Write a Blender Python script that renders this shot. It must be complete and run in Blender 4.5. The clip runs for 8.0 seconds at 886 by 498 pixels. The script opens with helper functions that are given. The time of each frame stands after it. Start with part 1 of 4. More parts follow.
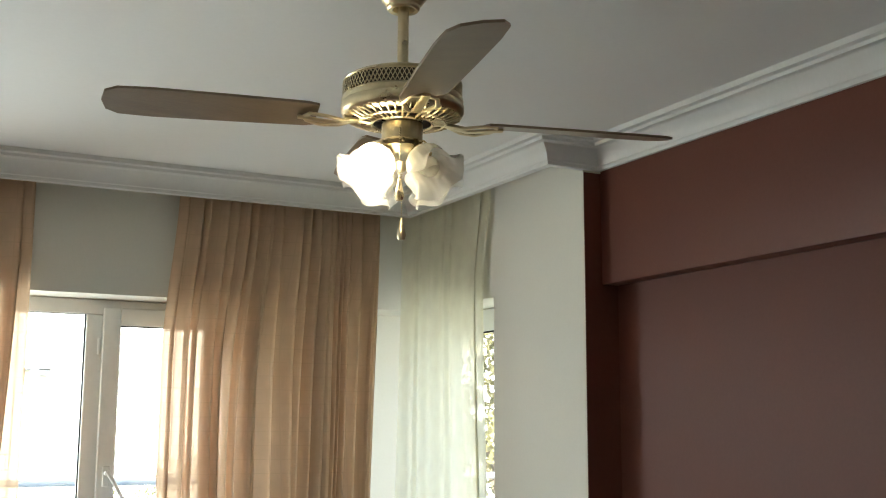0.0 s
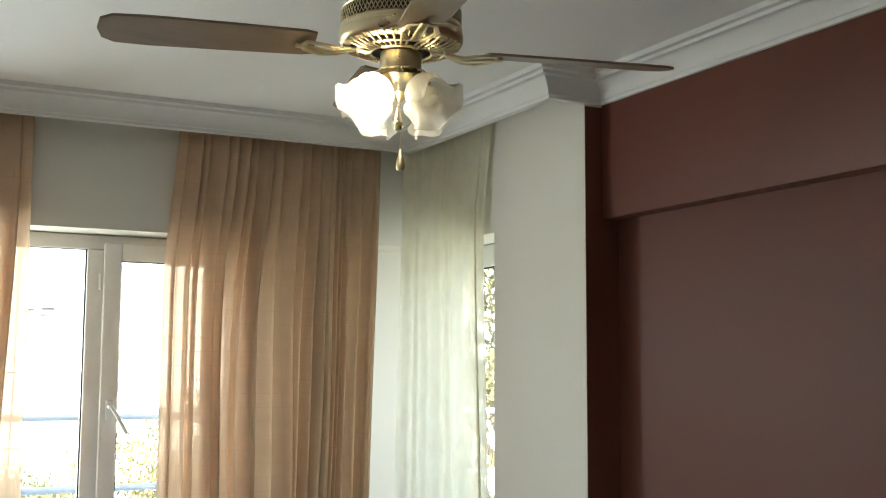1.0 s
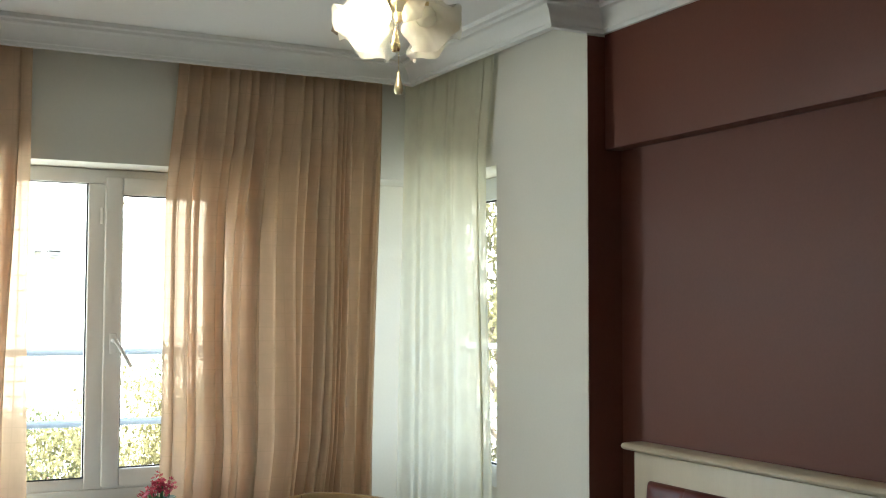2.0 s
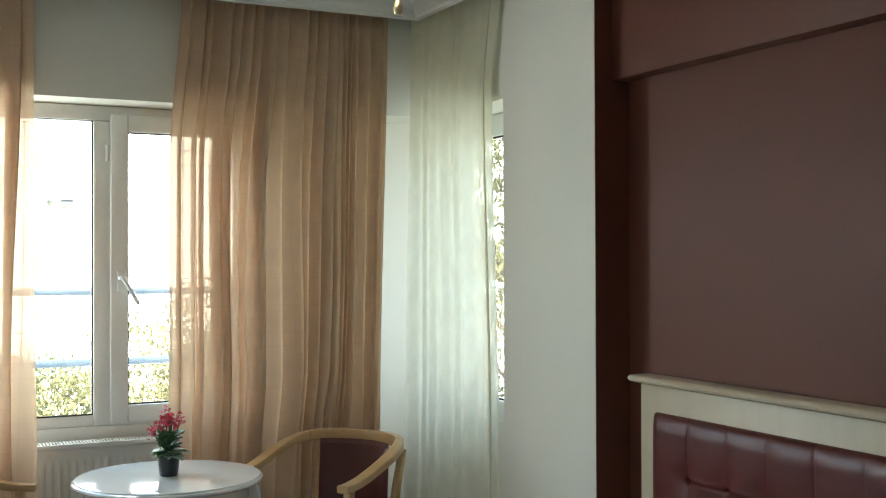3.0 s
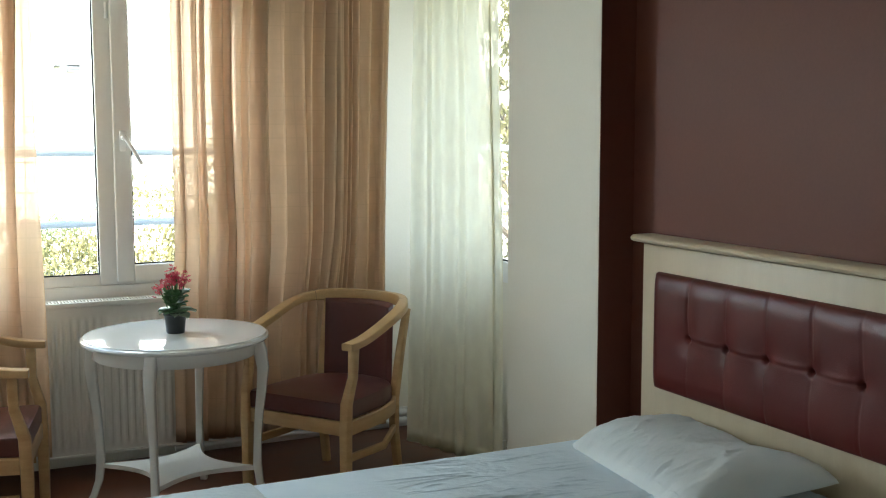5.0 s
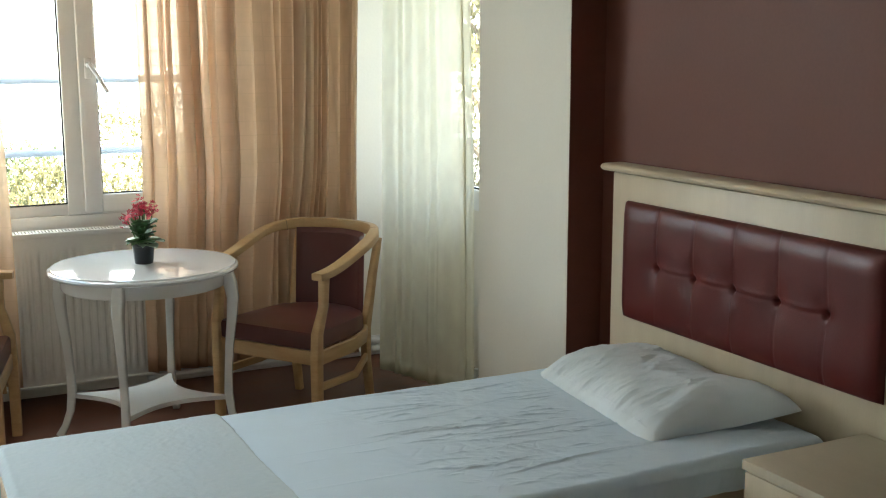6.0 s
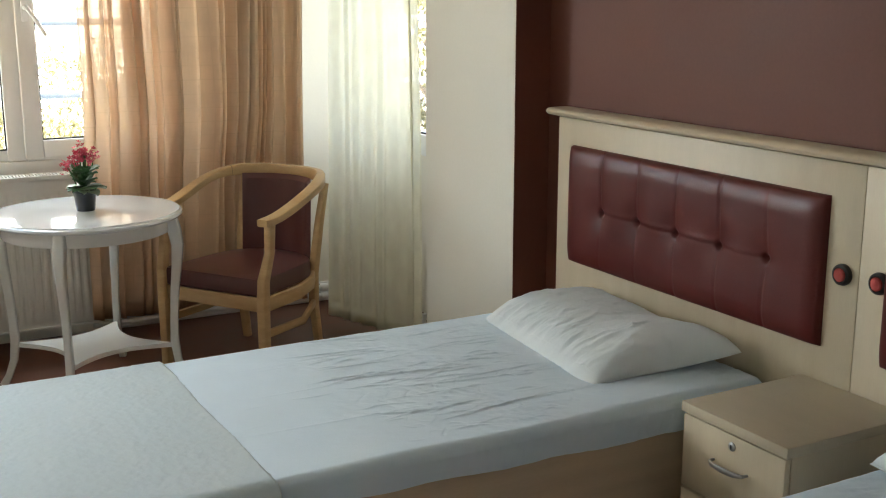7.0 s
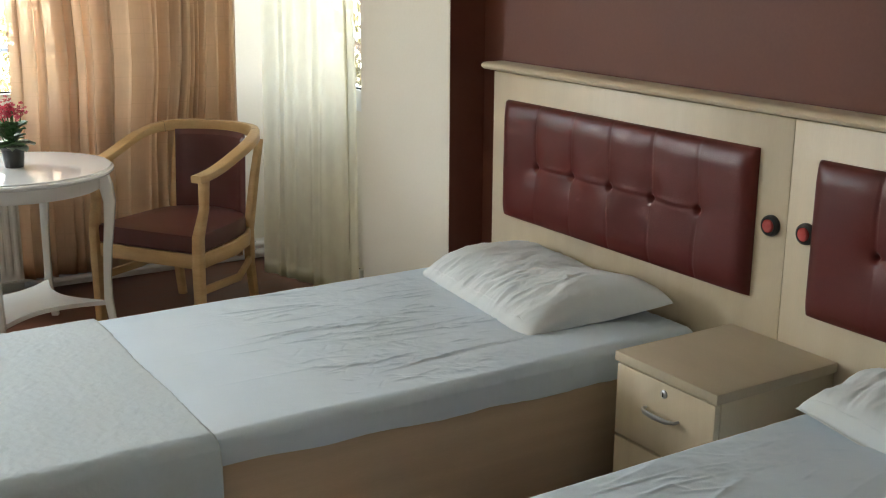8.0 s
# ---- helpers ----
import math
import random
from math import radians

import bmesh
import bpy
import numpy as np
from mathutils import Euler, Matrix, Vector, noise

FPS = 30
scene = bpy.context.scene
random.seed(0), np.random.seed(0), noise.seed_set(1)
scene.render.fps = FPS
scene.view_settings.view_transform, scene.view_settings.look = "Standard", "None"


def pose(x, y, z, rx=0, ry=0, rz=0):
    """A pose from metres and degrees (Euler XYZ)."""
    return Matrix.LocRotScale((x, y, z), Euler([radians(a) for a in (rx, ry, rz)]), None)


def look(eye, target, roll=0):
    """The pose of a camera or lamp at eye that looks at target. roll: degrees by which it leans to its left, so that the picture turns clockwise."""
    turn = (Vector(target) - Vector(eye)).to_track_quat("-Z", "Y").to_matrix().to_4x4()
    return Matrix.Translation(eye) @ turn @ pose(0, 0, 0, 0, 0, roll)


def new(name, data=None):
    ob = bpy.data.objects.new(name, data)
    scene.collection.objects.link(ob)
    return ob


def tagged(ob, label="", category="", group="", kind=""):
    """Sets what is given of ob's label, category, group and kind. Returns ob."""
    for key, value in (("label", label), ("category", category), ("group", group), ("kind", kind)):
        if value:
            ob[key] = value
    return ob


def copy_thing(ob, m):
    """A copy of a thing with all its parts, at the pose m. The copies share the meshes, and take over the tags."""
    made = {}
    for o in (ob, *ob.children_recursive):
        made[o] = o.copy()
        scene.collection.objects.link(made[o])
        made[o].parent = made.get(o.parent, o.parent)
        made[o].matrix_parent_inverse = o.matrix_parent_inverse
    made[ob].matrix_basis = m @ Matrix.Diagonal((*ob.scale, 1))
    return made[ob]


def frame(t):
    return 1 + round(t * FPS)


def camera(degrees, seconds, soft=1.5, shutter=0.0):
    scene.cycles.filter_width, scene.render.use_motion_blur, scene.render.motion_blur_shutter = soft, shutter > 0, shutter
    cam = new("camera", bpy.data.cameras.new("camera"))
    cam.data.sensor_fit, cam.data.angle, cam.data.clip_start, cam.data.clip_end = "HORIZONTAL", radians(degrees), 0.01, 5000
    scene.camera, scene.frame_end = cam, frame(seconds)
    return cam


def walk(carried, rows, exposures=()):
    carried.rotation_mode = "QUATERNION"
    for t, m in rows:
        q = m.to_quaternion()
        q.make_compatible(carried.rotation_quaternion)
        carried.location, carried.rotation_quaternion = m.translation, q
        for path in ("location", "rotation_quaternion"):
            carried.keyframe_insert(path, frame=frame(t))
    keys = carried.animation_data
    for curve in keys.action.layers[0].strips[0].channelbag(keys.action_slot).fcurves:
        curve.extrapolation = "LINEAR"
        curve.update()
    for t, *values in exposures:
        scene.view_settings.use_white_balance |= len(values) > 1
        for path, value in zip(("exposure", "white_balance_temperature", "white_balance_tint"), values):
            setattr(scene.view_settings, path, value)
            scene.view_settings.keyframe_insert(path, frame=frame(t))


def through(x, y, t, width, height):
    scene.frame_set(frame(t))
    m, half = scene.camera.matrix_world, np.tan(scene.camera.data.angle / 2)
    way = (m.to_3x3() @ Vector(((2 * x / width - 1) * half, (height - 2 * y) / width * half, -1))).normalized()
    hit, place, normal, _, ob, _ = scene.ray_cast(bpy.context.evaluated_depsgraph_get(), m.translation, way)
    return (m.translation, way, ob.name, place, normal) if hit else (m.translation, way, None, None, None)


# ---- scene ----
cam = camera(42.80, 8.0, soft=1.1)

# seconds, place, yaw, pitch and roll of the phone: it tilts down, sinking a little, then turns right
PATH = [
    (0.0, 0.2050, -0.0300, 1.6936, -27.38, 8.94, -0.24),
    (0.5, 0.2070, -0.0280, 1.6847, -27.37, 7.58, -0.26),
    (1.0, 0.2150, -0.0260, 1.6700, -27.28, 5.95, -0.28),
    (1.5, 0.2240, -0.0240, 1.6534, -27.18, 4.43, -0.28),
    (3.0, 0.2740, -0.0060, 1.5640, -26.31, 0.53, 0.16),
    (3.5, 0.2906, -0.0030, 1.5458, -25.96, -0.85, 0.14),
    (4.0, 0.2990, -0.0011, 1.5320, -25.67, -2.43, 0.13),
    (4.5, 0.2990, -0.0020, 1.5300, -25.60, -4.24, 0.11),
    (6.0, 0.3640, 0.0010, 1.5430, -26.66, -9.93, 0.11),
    (6.5, 0.3900, -0.0017, 1.5470, -27.59, -11.53, 0.13),
    (7.0, 0.4010, -0.0063, 1.5410, -28.92, -12.70, 0.00),
    (7.5, 0.4000, -0.0134, 1.5380, -30.48, -13.82, -0.12),
    (8.0, 0.3941, -0.0186, 1.5318, -32.15, -14.81, -0.36),
]
walk(cam, [(t, pose(x, y, z, 90 + p, r, w)) for t, x, y, z, w, p, r in PATH],
     exposures=[(0.0, 3.45, 6280, 5), (1.5, 3.41, 6220, 4), (3.5, 3.32, 5920, 0), (4.5, 3.37, 6020, 1), (6.0, 3.55, 6350, 4), (8.0, 3.85, 6800, 10)])

# ---------------------------------------------------------------- light
world = bpy.data.worlds.new("sky")
scene.world = world
world.use_nodes = True
wn = world.node_tree
wn.nodes.clear()
sky = wn.nodes.new("ShaderNodeTexSky")
sky.sky_type = "NISHITA"
sky.sun_disc = False
sky.sun_elevation = radians(48)
sky.sun_rotation = radians(183)
bg = wn.nodes.new("ShaderNodeBackground")
bg.inputs["Strength"].default_value = 0.14
sky.dust_density, sky.ozone_density = 2.5, 1.0
wo = wn.nodes.new("ShaderNodeOutputWorld")
wn.links.new(sky.outputs[0], bg.inputs["Color"])
wn.links.new(bg.outputs[0], wo.inputs["Surface"])

sun = new("sun", bpy.data.lights.new("sun", "SUN"))
sun.data.energy = 4.4
sun.data.angle = radians(0.6)
sun.data.color = (1.0, 0.95, 0.88)
sun.matrix_world = look((-0.6, -10, 11), (0, 0, 0))


def sky_fill_lamp(name, eye, target, w, h, power, colour):
    """Adds an area lamp that stands in for sky light at a window."""
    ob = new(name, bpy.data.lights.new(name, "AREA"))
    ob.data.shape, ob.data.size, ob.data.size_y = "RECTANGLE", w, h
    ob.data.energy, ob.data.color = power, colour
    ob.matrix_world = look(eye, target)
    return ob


# added just outside the unseen left part of the main window
sky_fill_lamp("sky_fill_lamp", (-0.36, 5.62, 1.62), (-0.36, 2.6, 1.85), 1.6, 1.40, 6.5, (0.905, 0.965, 0.985))
# added in the side window, turned to brighten the recess corner
sky_fill_lamp("sky_fill_lamp", (2.965, 4.44, 1.52), (2.58, 5.15, 1.50), 0.36, 1.25, 0.41, (0.95, 0.985, 0.94))
# added outdoors above the lintel, out of view, to brighten the tabletop
sky_fill_lamp("sky_fill_lamp", (1.0, 5.80, 2.56), (1.1, 4.5, 0.8), 1.4, 0.5, 2.8, (0.90, 0.97, 1.0))


# ---------------------------------------------------------------- materials
def rgb(v):
    return (*v, 1.0) if len(v) == 3 else v


def surface(name, c1, c2=None, scale=6.0, rough=0.5, metal=0.0, bump=0.0, fine=60.0, stretch=(1, 1, 1),
            coat=0.0, rough_var=0.08, sheen=0.0, bump_scale=None, spec=0.5):
    """A painted, wooden, metal or woven surface: two scales of colour change, uneven gloss and fine relief."""
    m = bpy.data.materials.new(name)
    m.use_nodes = True
    nt = m.node_tree
    b = nt.nodes["Principled BSDF"]
    tc = nt.nodes.new("ShaderNodeTexCoord")
    mp = nt.nodes.new("ShaderNodeMapping")
    mp.inputs["Scale"].default_value = stretch
    nt.links.new(tc.outputs["Object"], mp.inputs["Vector"])
    n1 = nt.nodes.new("ShaderNodeTexNoise")
    n1.inputs["Scale"].default_value = scale
    n1.inputs["Detail"].default_value = 5
    n2 = nt.nodes.new("ShaderNodeTexNoise")
    n2.inputs["Scale"].default_value = fine
    n2.inputs["Detail"].default_value = 3
    for n in (n1, n2):
        nt.links.new(mp.outputs[0], n.inputs["Vector"])
    add = nt.nodes.new("ShaderNodeMath")
    add.operation = "MULTIPLY_ADD"
    add.inputs[1].default_value = 0.35
    nt.links.new(n2.outputs["Fac"], add.inputs[0])
    sc = nt.nodes.new("ShaderNodeMath")
    sc.operation = "MULTIPLY"
    sc.inputs[1].default_value = 0.65
    nt.links.new(n1.outputs["Fac"], sc.inputs[0])
    nt.links.new(sc.outputs[0], add.inputs[2])
    ramp = nt.nodes.new("ShaderNodeValToRGB")
    ramp.color_ramp.elements[0].position = 0.32
    ramp.color_ramp.elements[1].position = 0.68
    ramp.color_ramp.elements[0].color = rgb(c1)
    ramp.color_ramp.elements[1].color = rgb(c2 or [min(1, v * 1.08) for v in c1])
    nt.links.new(add.outputs[0], ramp.inputs[0])
    nt.links.new(ramp.outputs[0], b.inputs["Base Color"])
    mr = nt.nodes.new("ShaderNodeMapRange")
    mr.inputs["To Min"].default_value = max(0.02, rough - rough_var)
    mr.inputs["To Max"].default_value = min(1.0, rough + rough_var)
    nt.links.new(n1.outputs["Fac"], mr.inputs["Value"])
    nt.links.new(mr.outputs[0], b.inputs["Roughness"])
    b.inputs["Metallic"].default_value = metal
    b.inputs["Coat Weight"].default_value = coat
    b.inputs["Coat Roughness"].default_value = 0.03
    b.inputs["Sheen Weight"].default_value = sheen
    b.inputs["Specular IOR Level"].default_value = spec
    if bump:
        bp = nt.nodes.new("ShaderNodeBump")
        bp.inputs["Strength"].default_value = bump
        bp.inputs["Distance"].default_value = 0.004
        src = n2
        if bump_scale:
            src = nt.nodes.new("ShaderNodeTexNoise")
            src.inputs["Scale"].default_value = bump_scale
            src.inputs["Detail"].default_value = 4
            nt.links.new(mp.outputs[0], src.inputs["Vector"])
        nt.links.new(src.outputs["Fac"], bp.inputs["Height"])
        nt.links.new(bp.outputs[0], b.inputs["Normal"])
    return m


def fabric_sheer(name, colour, clear, through, check=0.0, cell=(0.072, 0.062), weave=0.3, tint=0.35):
    """Thin woven curtain cloth: scatters light back and through, with a little open weave; check draws denser threads."""
    m = bpy.data.materials.new(name)
    m.use_nodes = True
    nt = m.node_tree
    nt.nodes.clear()
    out = nt.nodes.new("ShaderNodeOutputMaterial")
    dif = nt.nodes.new("ShaderNodeBsdfDiffuse")
    tra = nt.nodes.new("ShaderNodeBsdfTranslucent")
    cle = nt.nodes.new("ShaderNodeBsdfTransparent")
    uv = nt.nodes.new("ShaderNodeUVMap")
    nz = nt.nodes.new("ShaderNodeTexNoise")
    nz.inputs["Scale"].default_value = 9.0
    nz.inputs["Detail"].default_value = 6
    nt.links.new(uv.outputs[0], nz.inputs["Vector"])
    mixc = nt.nodes.new("ShaderNodeMix")
    mixc.data_type = "RGBA"
    mixc.inputs[6].default_value = rgb([v * 0.86 for v in colour])
    mixc.inputs[7].default_value = rgb([min(1, v * 1.12) for v in colour])
    nt.links.new(nz.outputs["Fac"], mixc.inputs[0])
    nt.links.new(mixc.outputs[2], dif.inputs["Color"])
    nt.links.new(mixc.outputs[2], tra.inputs["Color"])
    a = nt.nodes.new("ShaderNodeMixShader")
    a.inputs[0].default_value = through
    nt.links.new(dif.outputs[0], a.inputs[1])
    nt.links.new(tra.outputs[0], a.inputs[2])
    bmix = nt.nodes.new("ShaderNodeMixShader")
    nt.links.new(a.outputs[0], bmix.inputs[1])
    nt.links.new(cle.outputs[0], bmix.inputs[2])
    cle.inputs["Color"].default_value = rgb([tint + (1 - tint) * v for v in colour])
    nt.links.new(bmix.outputs[0], out.inputs["Surface"])
    # slub threads make the openness vary along the cloth
    wv = nt.nodes.new("ShaderNodeTexNoise")
    wv.inputs["Scale"].default_value = 60
    mp = nt.nodes.new("ShaderNodeMapping")
    mp.inputs["Scale"].default_value = (3.0, 0.25, 1.0)
    nt.links.new(uv.outputs[0], mp.inputs["Vector"])
    nt.links.new(mp.outputs[0], wv.inputs["Vector"])
    mr = nt.nodes.new("ShaderNodeMapRange")
    mr.inputs["To Min"].default_value = clear * (1 - weave)
    mr.inputs["To Max"].default_value = clear * (1 + weave)
    nt.links.new(wv.outputs["Fac"], mr.inputs["Value"])
    fac = mr.outputs[0]
    if check:
        sep = nt.nodes.new("ShaderNodeSeparateXYZ")
        nt.links.new(uv.outputs[0], sep.inputs[0])
        lines = []
        for k in (0, 1):
            pp = nt.nodes.new("ShaderNodeMath")
            pp.operation = "PINGPONG"
            pp.inputs[1].default_value = cell[k] / 2
            nt.links.new(sep.outputs[k], pp.inputs[0])
            lt = nt.nodes.new("ShaderNodeMath")
            lt.operation = "LESS_THAN"
            lt.inputs[1].default_value = 0.0023
            nt.links.new(pp.outputs[0], lt.inputs[0])
            lines.append(lt)
        mx = nt.nodes.new("ShaderNodeMath")
        mx.operation = "MAXIMUM"
        nt.links.new(lines[0].outputs[0], mx.inputs[0])
        nt.links.new(lines[1].outputs[0], mx.inputs[1])
        dark = nt.nodes.new("ShaderNodeMix")
        dark.data_type = "RGBA"
        dark.inputs[7].default_value = rgb([v * 0.85 for v in colour])
        nt.links.new(mx.outputs[0], dark.inputs[0])
        nt.links.new(mixc.outputs[2], dark.inputs[6])
        nt.links.new(dark.outputs[2], tra.inputs["Color"])
        nt.links.new(dark.outputs[2], dif.inputs["Color"])
        inv = nt.nodes.new("ShaderNodeMath")
        inv.operation = "MULTIPLY_ADD"
        inv.inputs[1].default_value = -check
        inv.inputs[2].default_value = 1.0
        nt.links.new(mx.outputs[0], inv.inputs[0])
        mul = nt.nodes.new("ShaderNodeMath")
        mul.operation = "MULTIPLY"
        nt.links.new(inv.outputs[0], mul.inputs[0])
        nt.links.new(fac, mul.inputs[1])
        fac = mul.outputs[0]
    nt.links.new(fac, bmix.inputs[0])
    return m


def glass(name, rough=0.0, colour=(1, 1, 1)):
    m = bpy.data.materials.new(name)
    m.use_nodes = True
    b = m.node_tree.nodes["Principled BSDF"]
    b.inputs["Base Color"].default_value = rgb(colour)
    b.inputs["Roughness"].default_value = rough
    b.inputs["Transmission Weight"].default_value = 1.0
    b.inputs["IOR"].default_value = 1.45
    return m


def glow(name, colour, strength):
    m = bpy.data.materials.new(name)
    m.use_nodes = True
    b = m.node_tree.nodes["Principled BSDF"]
    b.inputs["Base Color"].default_value = rgb(colour)
    b.inputs["Emission Color"].default_value = rgb(colour)
    b.inputs["Emission Strength"].default_value = strength
    return m


WALL = surface("white_wall_paint", (0.765, 0.742, 0.65), (0.805, 0.782, 0.69), 1.3, 0.75, bump=0.12, fine=90)
CEIL = surface("ceiling_paint", (0.83, 0.825, 0.80), (0.87, 0.865, 0.84), 1.1, 0.85, bump=0.1, fine=70)
PLASTER = surface("cornice_plaster", (0.74, 0.74, 0.71), (0.79, 0.785, 0.76), 4, 0.6, bump=0.05)
MAROON = surface("maroon_wall_paint", (0.129, 0.042, 0.026), (0.146, 0.050, 0.031), 1.6, 0.52, spec=0.26, bump=0.06, fine=80)
# beige of the unseen south wall, toned to bounce warm light
WALL_BOUNCE = surface("beige_bounce_paint", (0.62, 0.53, 0.42), (0.67, 0.575, 0.46), 1.3, 0.75, bump=0.12, fine=90)
FLOOR = surface("brown_floor", (0.088, 0.029, 0.014), (0.145, 0.052, 0.026), 4, 0.42, bump=0.06, stretch=(0.6, 5, 1))
PVC = surface("white_pvc", (0.76, 0.77, 0.75), (0.80, 0.81, 0.79), 3, 0.35)
GASKET = surface("black_gasket", (0.02, 0.02, 0.022), (0.03, 0.03, 0.032), 8, 0.7)
RADIATOR = surface("radiator_enamel", (0.72, 0.71, 0.66), (0.76, 0.75, 0.70), 3, 0.35)
BRASS = surface("polished_brass", (0.66, 0.56, 0.35), (0.74, 0.64, 0.43), 9, 0.29, metal=1.0)
# near-black metal in place of the shade inside the fan's vents
VENT_SHADE = surface("vent_shade", (0.05, 0.04, 0.03), (0.08, 0.06, 0.04), 9, 0.5, metal=0.6)
BLADE = surface("fan_blade_wood", (0.17, 0.115, 0.068), (0.26, 0.185, 0.115), 3, 0.35, stretch=(1, 9, 1), bump=0.05)
BEECH = surface("beech_wood", (0.47, 0.29, 0.125), (0.62, 0.42, 0.205), 5, 0.38, stretch=(1.2, 1.2, 7), bump=0.05, fine=90, coat=0.25)
LEATHER = surface("maroon_leather", (0.092, 0.0135, 0.011), (0.115, 0.0185, 0.015), 4, 0.40, spec=0.32, bump=0.10, fine=260, rough_var=0.06, coat=0.05)
LEATHER_BROWN = surface("dark_maroon_upholstery", (0.092, 0.027, 0.024), (0.118, 0.037, 0.033), 5, 0.32, bump=0.12, fine=260, rough_var=0.06, coat=0.05)
# glossier tabletop copy of the lacquer, with blue sky light put into its colour
LACQUER_SKY = surface("sky_tinted_lacquer", (0.83, 0.87, 0.88), (0.86, 0.90, 0.91), 3, 0.11, coat=0.7, rough_var=0.03)
LACQUER = surface("white_lacquer", (0.83, 0.85, 0.82), (0.86, 0.88, 0.85), 3, 0.2, coat=0.7, rough_var=0.03)
MAPLE = surface("maple_laminate", (0.47, 0.405, 0.295), (0.53, 0.46, 0.345), 2.4, 0.42, stretch=(6, 1, 1), fine=70)
RAILWOOD = surface("rail_varnish", (0.58, 0.48, 0.345), (0.64, 0.54, 0.39), 3, 0.36, stretch=(6, 1, 6), fine=70)
MAPLE_V = surface("maple_laminate_upright", (0.545, 0.46, 0.325), (0.61, 0.525, 0.385), 2.2, 0.42, stretch=(8, 8, 0.6), fine=60)
BASEWOOD = surface("bed_base_laminate", (0.56, 0.44, 0.315), (0.66, 0.53, 0.395), 2.2, 0.45, stretch=(0.8, 12, 12), fine=60)
SHEET = surface("white_cotton", (0.63, 0.765, 0.885), (0.67, 0.805, 0.925), 7, 0.85, bump=0.12, fine=320, sheen=0.15)
PILLOWCASE = surface("pillow_cotton", (0.67, 0.735, 0.77), (0.71, 0.775, 0.81), 6, 0.85, bump=0.12, fine=320, sheen=0.15)
BLANKET = surface("cream_blanket", (0.475, 0.57, 0.63), (0.50, 0.595, 0.655), 40, 0.95, bump=0.5, fine=130, sheen=0.3, bump_scale=60)
CHROME = surface("brushed_steel", (0.42, 0.42, 0.42), (0.5, 0.5, 0.49), 20, 0.38, metal=1.0)
BLACK = surface("black_plastic", (0.018, 0.018, 0.02), (0.03, 0.03, 0.032), 10, 0.4)
RED = surface("red_button_plastic", (0.40, 0.06, 0.055), (0.48, 0.10, 0.09), 30, 0.15)
POT = surface("dark_pot_plastic", (0.03, 0.033, 0.036), (0.045, 0.048, 0.05), 12, 0.45)
SOIL = surface("soil", (0.03, 0.02, 0.013), (0.06, 0.04, 0.025), 60, 0.95, bump=0.5)
LEAF = surface("succulent_leaf", (0.05, 0.13, 0.045), (0.10, 0.22, 0.08), 20, 0.4)
LEAF_PALE = surface("pale_leaf_edge", (0.35, 0.42, 0.33), (0.45, 0.52, 0.42), 20, 0.5)
PETAL = surface("red_petal", (0.55, 0.035, 0.085), (0.78, 0.12, 0.19), 60, 0.6)
ALU = surface("grey_blue_rail", (0.27, 0.31, 0.36), (0.33, 0.37, 0.42), 6, 0.5)
SHEER_BEIGE = fabric_sheer("beige_sheer", (0.805, 0.592, 0.405), 0.12, 0.28, check=0.92, tint=0.25)
SHEER_WHITE = fabric_sheer("ivory_sheer", (0.935, 0.885, 0.725), 0.085, 0.42)
PANE = glass("window_glass")
FROSTED = fabric_sheer("frosted_glass", (0.86, 0.84, 0.78), 0.12, 0.5, weave=0.0)
BULB = glow("lit_bulb", (1.0, 0.86, 0.66), 10.0)
FACADE = surface("white_facade", (0.58, 0.58, 0.57), (0.63, 0.63, 0.62), 0.6, 0.9)
GRASS = surface("garden_ground", (0.20, 0.21, 0.12), (0.30, 0.29, 0.19), 0.5, 0.95)
OLEANDER = fabric_sheer("garden_leaf", (0.20, 0.185, 0.09), 0.0, 0.5, weave=0.0)
BLOSSOM = surface("pink_blossom", (0.42, 0.12, 0.16), (0.52, 0.22, 0.25), 5, 0.7)
GREENLEAF = fabric_sheer("green_leaf", (0.125, 0.145, 0.075), 0.0, 0.5, weave=0.0)
BARK = surface("bark", (0.10, 0.075, 0.05), (0.17, 0.13, 0.09), 8, 0.9, bump=0.6)
AC_GREY = surface("grey_enamel", (0.085, 0.09, 0.095), (0.11, 0.115, 0.12), 6, 0.5)
CANVAS = surface("white_canvas", (0.80, 0.80, 0.78), (0.84, 0.84, 0.82), 4, 0.9)


# ---------------------------------------------------------------- mesh helpers
def finish(name, bm, material, smooth=True, sharp=35):
    bmesh.ops.recalc_face_normals(bm, faces=bm.faces)
    me = bpy.data.meshes.new(name)
    bm.to_mesh(me)
    bm.free()
    for m in (material if isinstance(material, (list, tuple)) else [material]):
        me.materials.append(m)
    if smooth:
        me.polygons.foreach_set("use_smooth", [True] * len(me.polygons))
        me.set_sharp_from_angle(angle=radians(sharp))
    return new(name, me)


def part(name, bm, material, parent, label="", smooth=True, sharp=35):
    ob = finish(name, bm, material, smooth, sharp)
    ob.parent = parent
    return tagged(ob, label)


def thing(name, label, category, x=0, y=0, z=0, turn=0, group=""):
    ob = new(name)
    ob.empty_display_size = 0.1
    ob.matrix_world = pose(x, y, z, 0, 0, turn)
    return tagged(ob, label, category, group)


def structure(name, bm, material, label, smooth=False):
    return tagged(finish(name, bm, material, smooth), label, kind="structure")


